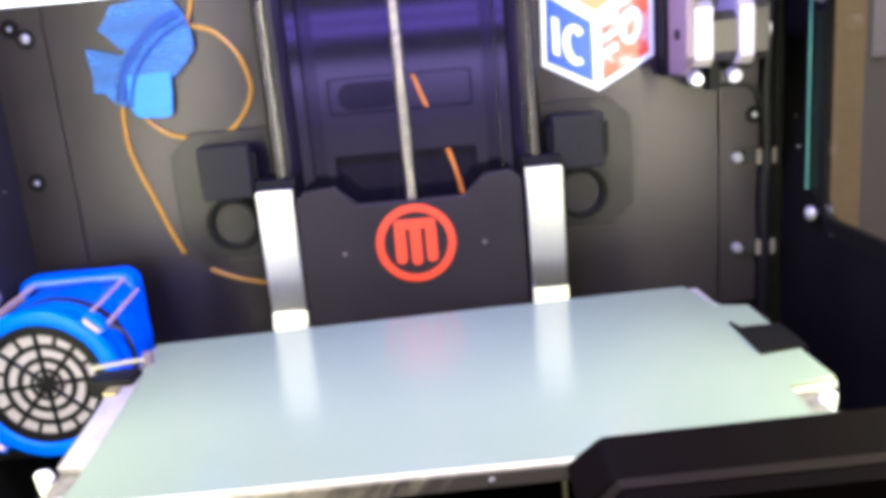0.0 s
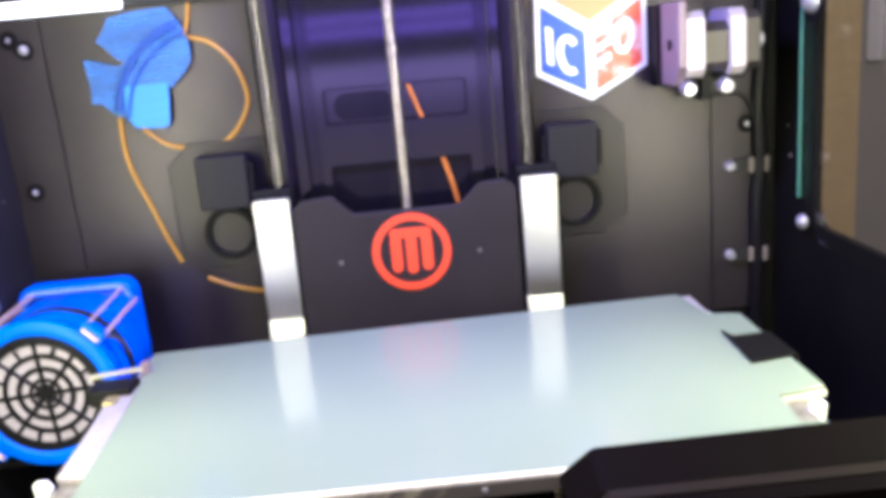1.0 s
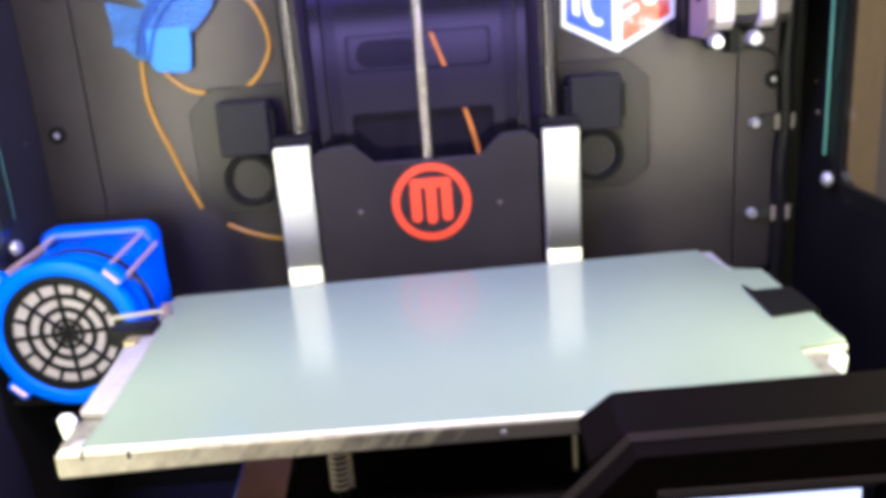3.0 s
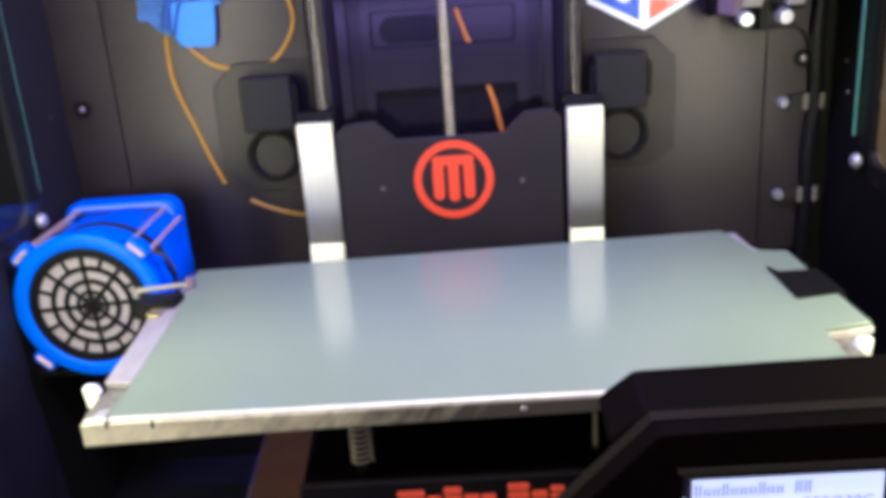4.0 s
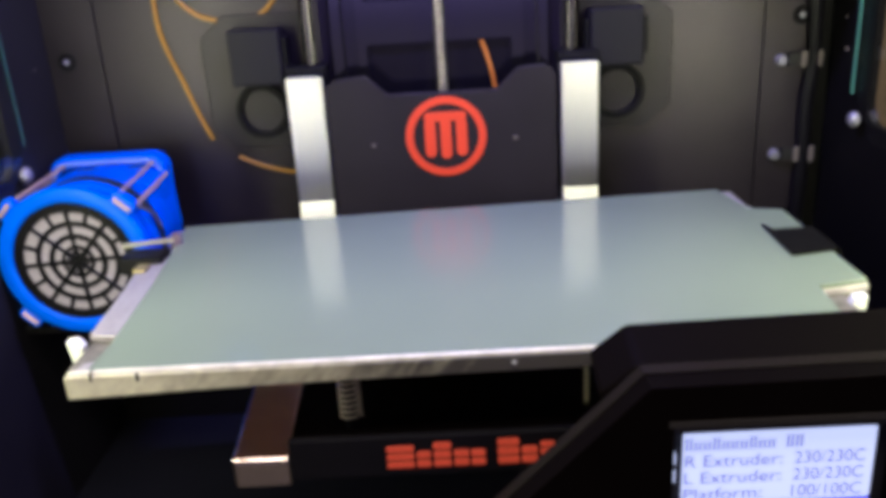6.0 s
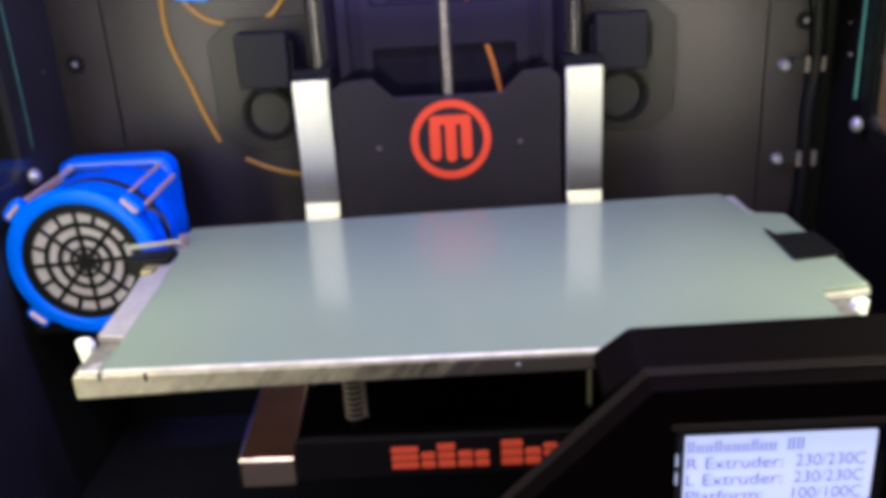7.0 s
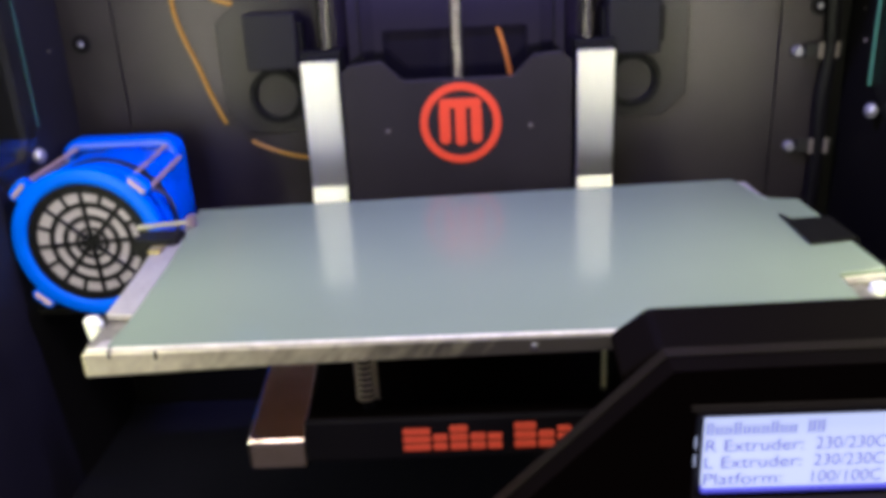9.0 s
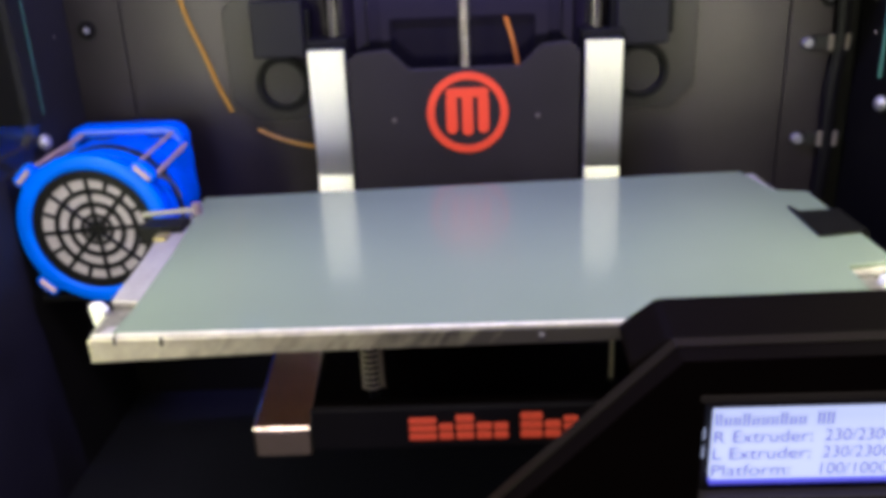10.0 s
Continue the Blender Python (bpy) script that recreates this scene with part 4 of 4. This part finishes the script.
part("outlet", prism(roundrect(FC[0] - 0.030, FC[0] + 0.030, FC[1] - 0.031, FC[1] + 0.031, 0.010, 6), 0.4900, 0.5158, "y", 0.001), M_BLUE, fan)
# pale cord puts the highlight on the flange's edge into a colour
edge = roundrect(FC[0] - 0.0335, FC[0] + 0.0260, FC[1] - 0.0352, FC[1] + 0.0346, 0.0075, 6)
part("edge_trim", sweep([(x, 0.5158, z) for x, z in edge + edge[:1]], 0.0011, 8), mat("blue_edge_highlight", (0.16, 0.24, 0.68), 0.35), fan, "pale blue line standing for the edge's highlight")
# dark blue cord stands for the shade in the flange's recess
inner = roundrect(FC[0] - 0.0300, FC[0] + 0.0225, FC[1] - 0.0317, FC[1] + 0.0311, 0.0060, 6)
part("recess_line", sweep([(x, 0.5157, z) for x, z in inner + inner[:1]], 0.0009, 8), mat("shaded_blue_plastic", (0.0008, 0.015, 0.14), 0.4), fan, "dark blue line standing for shade inside the flange's rim")
part("lead_wire", sweep(spline([(FC[0] + 0.0300, 0.4560, FC[1] + 0.0262), (FC[0] + 0.0335, 0.4640, FC[1] + 0.0225), (FC[0] + 0.0355, 0.4720, FC[1] + 0.0160), (FC[0] + 0.0365, 0.4760, FC[1] + 0.0080)], 6), 0.0010, 8), mat("grey_lead", (0.10, 0.08, 0.09), 0.5), fan, "grey lead running down beside the drum")
part("grille_backing", cyl((FC[0], 0.4522, FC[1]), (FC[0], 0.4560, FC[1]), 0.0304, None, 64), M_WHITE, fan, "white filter behind the grille")
part("grille_rim", ring(FC, 0.0260, 0.0307, 0.4506, 0.4526, 64, 0.0003), M_RIM, fan, "black grille rim")
for r, w in ((0.0046, 0.0006), (0.0074, 0.0010), (0.0132, 0.0013), (0.0199, 0.0013)):
    part("grille_ring", ring(GC, r - w, r + w, 0.4512, 0.4523, 48, 0.0002), M_RIM, fan)
part("grille_hub", cyl((GC[0], 0.4514, GC[1]), (GC[0], 0.4540, GC[1]), 0.0026, None, 24, 0.0003), M_RIM, fan)
for i in range(16):
    a = radians(22.5 * i + 3)
    u = Vector((math.cos(a), 0, math.sin(a)))
    c = Vector((GC[0], 0.4518, GC[1]))
    inner, w = (0.0026, 0.0012) if i % 2 == 0 else (0.0199, 0.0011)
    part("grille_spoke", sweep([c + u * inner, c + u * 0.0275], w, 6), M_RIM, fan)
for sx, sz in ((-1, 1), (1, 1), (-1, -1), (1, -1)):
    tx, tz = FC[0] + sx * 0.0290, FC[1] + sz * 0.0285
    tab = prism(roundrect(-0.0062, 0.0062, -0.0036, 0.0036, 0.003), 0.4505, 0.4560, "y", 0.0008)
    bmesh.ops.transform(tab, matrix=Matrix.Translation((tx, 0, tz)) @ Matrix.Rotation(radians(-sx * sz * -45), 4, "Y"), verts=tab.verts)
    part("mounting_tab", tab, M_BLUE, fan)
    d = Vector((sx * 0.7071, 0, -sz * 0.7071)) * 0.0048
    p = Vector((tx, 0.4497, tz))
    q = Vector((FC[0] + sx * 0.0285 - 0.0020, 0.5155, FC[1] + sz * 0.0300))
    part("wire_bail", sweep([q - d, p + Vector((0, 0.002, 0)) - d, p - d * 0.8, p + d * 0.8, p + Vector((0, 0.002, 0)) + d, q + d], 0.0011, 8), M_PINK, fan, "copper-pink wire bail")
finish(fan)
tagged(obj("fan_shelf", box(LEFT + 0.0002, -0.1500, 0.4600, 0.5518, 0.1490, 0.1530, 0.0008), M_SIDE), "black shelf fixed to the wall under the blower fan", "shelf")

# ---- control panel at the front ----
cp = empty("control_panel", 0.09, 0.285, 0.0, "black plastic control panel with a lit text display", "control panel")
HOOD = [(0.0580, 0.2112), (0.0460, 0.2020), (0.0540, 0.1830), (0.0620, 0.150), (0.206, 0.150), (0.206, 0.2132)]
bm = prism(HOOD, 0.2895, 0.3105, "y", 0.0020, 4)
for v in bm.verts:
    if v.co.z > 0.185:
        v.co.z -= 0.0042 * max(0.0, min(1.0, (0.3085 - v.co.y) / 0.017))
part("hood", bm, M_FASCIA, cp, "black plastic hood sloping to the front")
LX0, LX1, LZ0, LZ1 = 0.0660, 0.1335, 0.1540, 0.1930
bm = merge(*[prism(p, 0.2760, 0.2893, "y", 0) for p in (
    [(0.0590, 0.2065), (LX0, 0.2066), (LX0, LZ1), (LX0, LZ0), (LX0, 0.0), (-0.1475, 0.0)],
    [(LX1, 0.2073), (0.2045, 0.2078), (0.2045, 0.0), (LX1, 0.0), (LX1, LZ0), (LX1, LZ1)],
    [(LX0, 0.2066), (LX1, 0.2073), (LX1, LZ1), (LX0, LZ1)], [(LX0, LZ0), (LX1, LZ0), (LX1, 0.0), (LX0, 0.0)])])
bmesh.ops.remove_doubles(bm, verts=bm.verts, dist=0.00002)
part("fascia", bm, M_FASCIA, cp, "black fascia")
d = 0.0007
part("edge_strip", prism([(0.0590 - 0.0002, 0.2065 + d), (0.2045, 0.2079 + d), (0.2045, 0.2079), (0.0591, 0.2066), (-0.1470, 0.0005), (-0.1482, 0.0005)], 0.2840, 0.2894, "y", 0.0003), M_LEDGE, cp, "grey-black fascia edge, lightened for light from above")
part("bezel", merge(box(LX0, LX1, 0.2775, 0.2800, LZ1 - 0.0022, LZ1, 0.0003), box(LX0 + 0.002, LX1 - 0.002, 0.2790, 0.2812, LZ1 - 0.0042, LZ1 - 0.0026, 0.0003)), M_BEZEL, cp, "grey stepped bezel")
for z0, z1 in ((0.1943, 0.1950), (0.1932, 0.1937), (0.1521, 0.1528)):
    part("bezel_rim", box(LX0 - 0.0015, LX1 + 0.0015, 0.2753, 0.2762, z0, z1, 0.0001), M_BEZEL, cp, "grey raised rim round the display")
part("bezel_side", box(LX0, LX0 + 0.0008, 0.2775, 0.2830, LZ0, LZ1, 0.0002), M_PANEL, cp, "glossy dark bezel side")
for z0, z1 in ((0.1690, 0.1735), (0.1755, 0.1800)):
    part("backlight_gap", prism(roundrect(0.0674, 0.0687, z0, z1, 0.0006), 0.2826, 0.2834, "y", 0), M_SCREEN, cp, "glowing pale spot beside the display")
part("backlight_leak", box(0.0675, 0.0683, 0.2835, 0.2838, 0.1655, 0.1860, 0), M_SCREENB, cp, "glowing blue strip beside the display")
part("bezel_bottom", box(LX0, LX1, 0.2775, 0.2825, LZ0, LZ0 + 0.0035, 0.0004), M_BEZEL, cp)
part("screen_surround", box(LX0, LX1, 0.2839, 0.2880, LZ0, LZ1, 0), M_BLACK, cp)
sc = part("screen", prism(roundrect(0.0708, 0.1284, 0.1618, 0.1872, 0.0010), 0.2815, 0.2834, "y", 0.0002), M_SCREEN, cp, "lit pale blue text display")
part("screen_edge", box(0.0708, 0.1284, 0.2813, 0.2834, 0.1600, 0.1616, 0.0002), M_SCREENB, cp, "blue lower edge of the display")
PITCH, COL0 = 0.00276, 0.0712


def writing(text, col, row, parent):
    data = bpy.data.curves.new("text", "FONT")
    data.body = text
    tmp = bpy.data.objects.new("tmp", data)
    scene.collection.objects.link(tmp)
    bpy.context.view_layer.update()
    me = bpy.data.meshes.new_from_object(tmp.evaluated_get(bpy.context.evaluated_depsgraph_get()))
    bpy.data.objects.remove(tmp)
    w = max(v.co.x for v in me.vertices) - min(v.co.x for v in me.vertices)
    x0 = min(v.co.x for v in me.vertices)
    k, kz = (len(text) - 0.3) * PITCH / w, 0.0043 / 0.70
    for v in me.vertices:
        v.co = (COL0 + col * PITCH + (v.co.x - x0) * k, 0.2813, 0.1773 - 0.0060 * row + v.co.y * kz)
    me.name = "writing"
    me.materials.append(M_GLYPH)
    ob = new("writing", me)
    ob.parent = parent
    return ob


for i in range(13):
    if i != 10:
        for k in (0.0, 0.48):
            part("character_bar", box(COL0 + (i + k) * PITCH, COL0 + (i + k + 0.2) * PITCH, 0.2811, 0.2813, 0.1812, 0.1816 + (0.0040 if i in (0, 3, 7, 11, 12) else 0.0026), 0), M_GLYPH, sc)
writing("R Extruder:", 0, 0.35, sc)
writing("230/230C", 12, 0.35, sc)
writing("L Extruder:", 0, 1.35, sc)
writing("230/230C", 12, 1.35, sc)
writing("Platform:", 0, 2.35, sc)
writing("100/100C", 12, 2.35, sc)
finish(cp)
for ob in sc.children:
    ob.matrix_parent_inverse = Matrix.Identity(4)
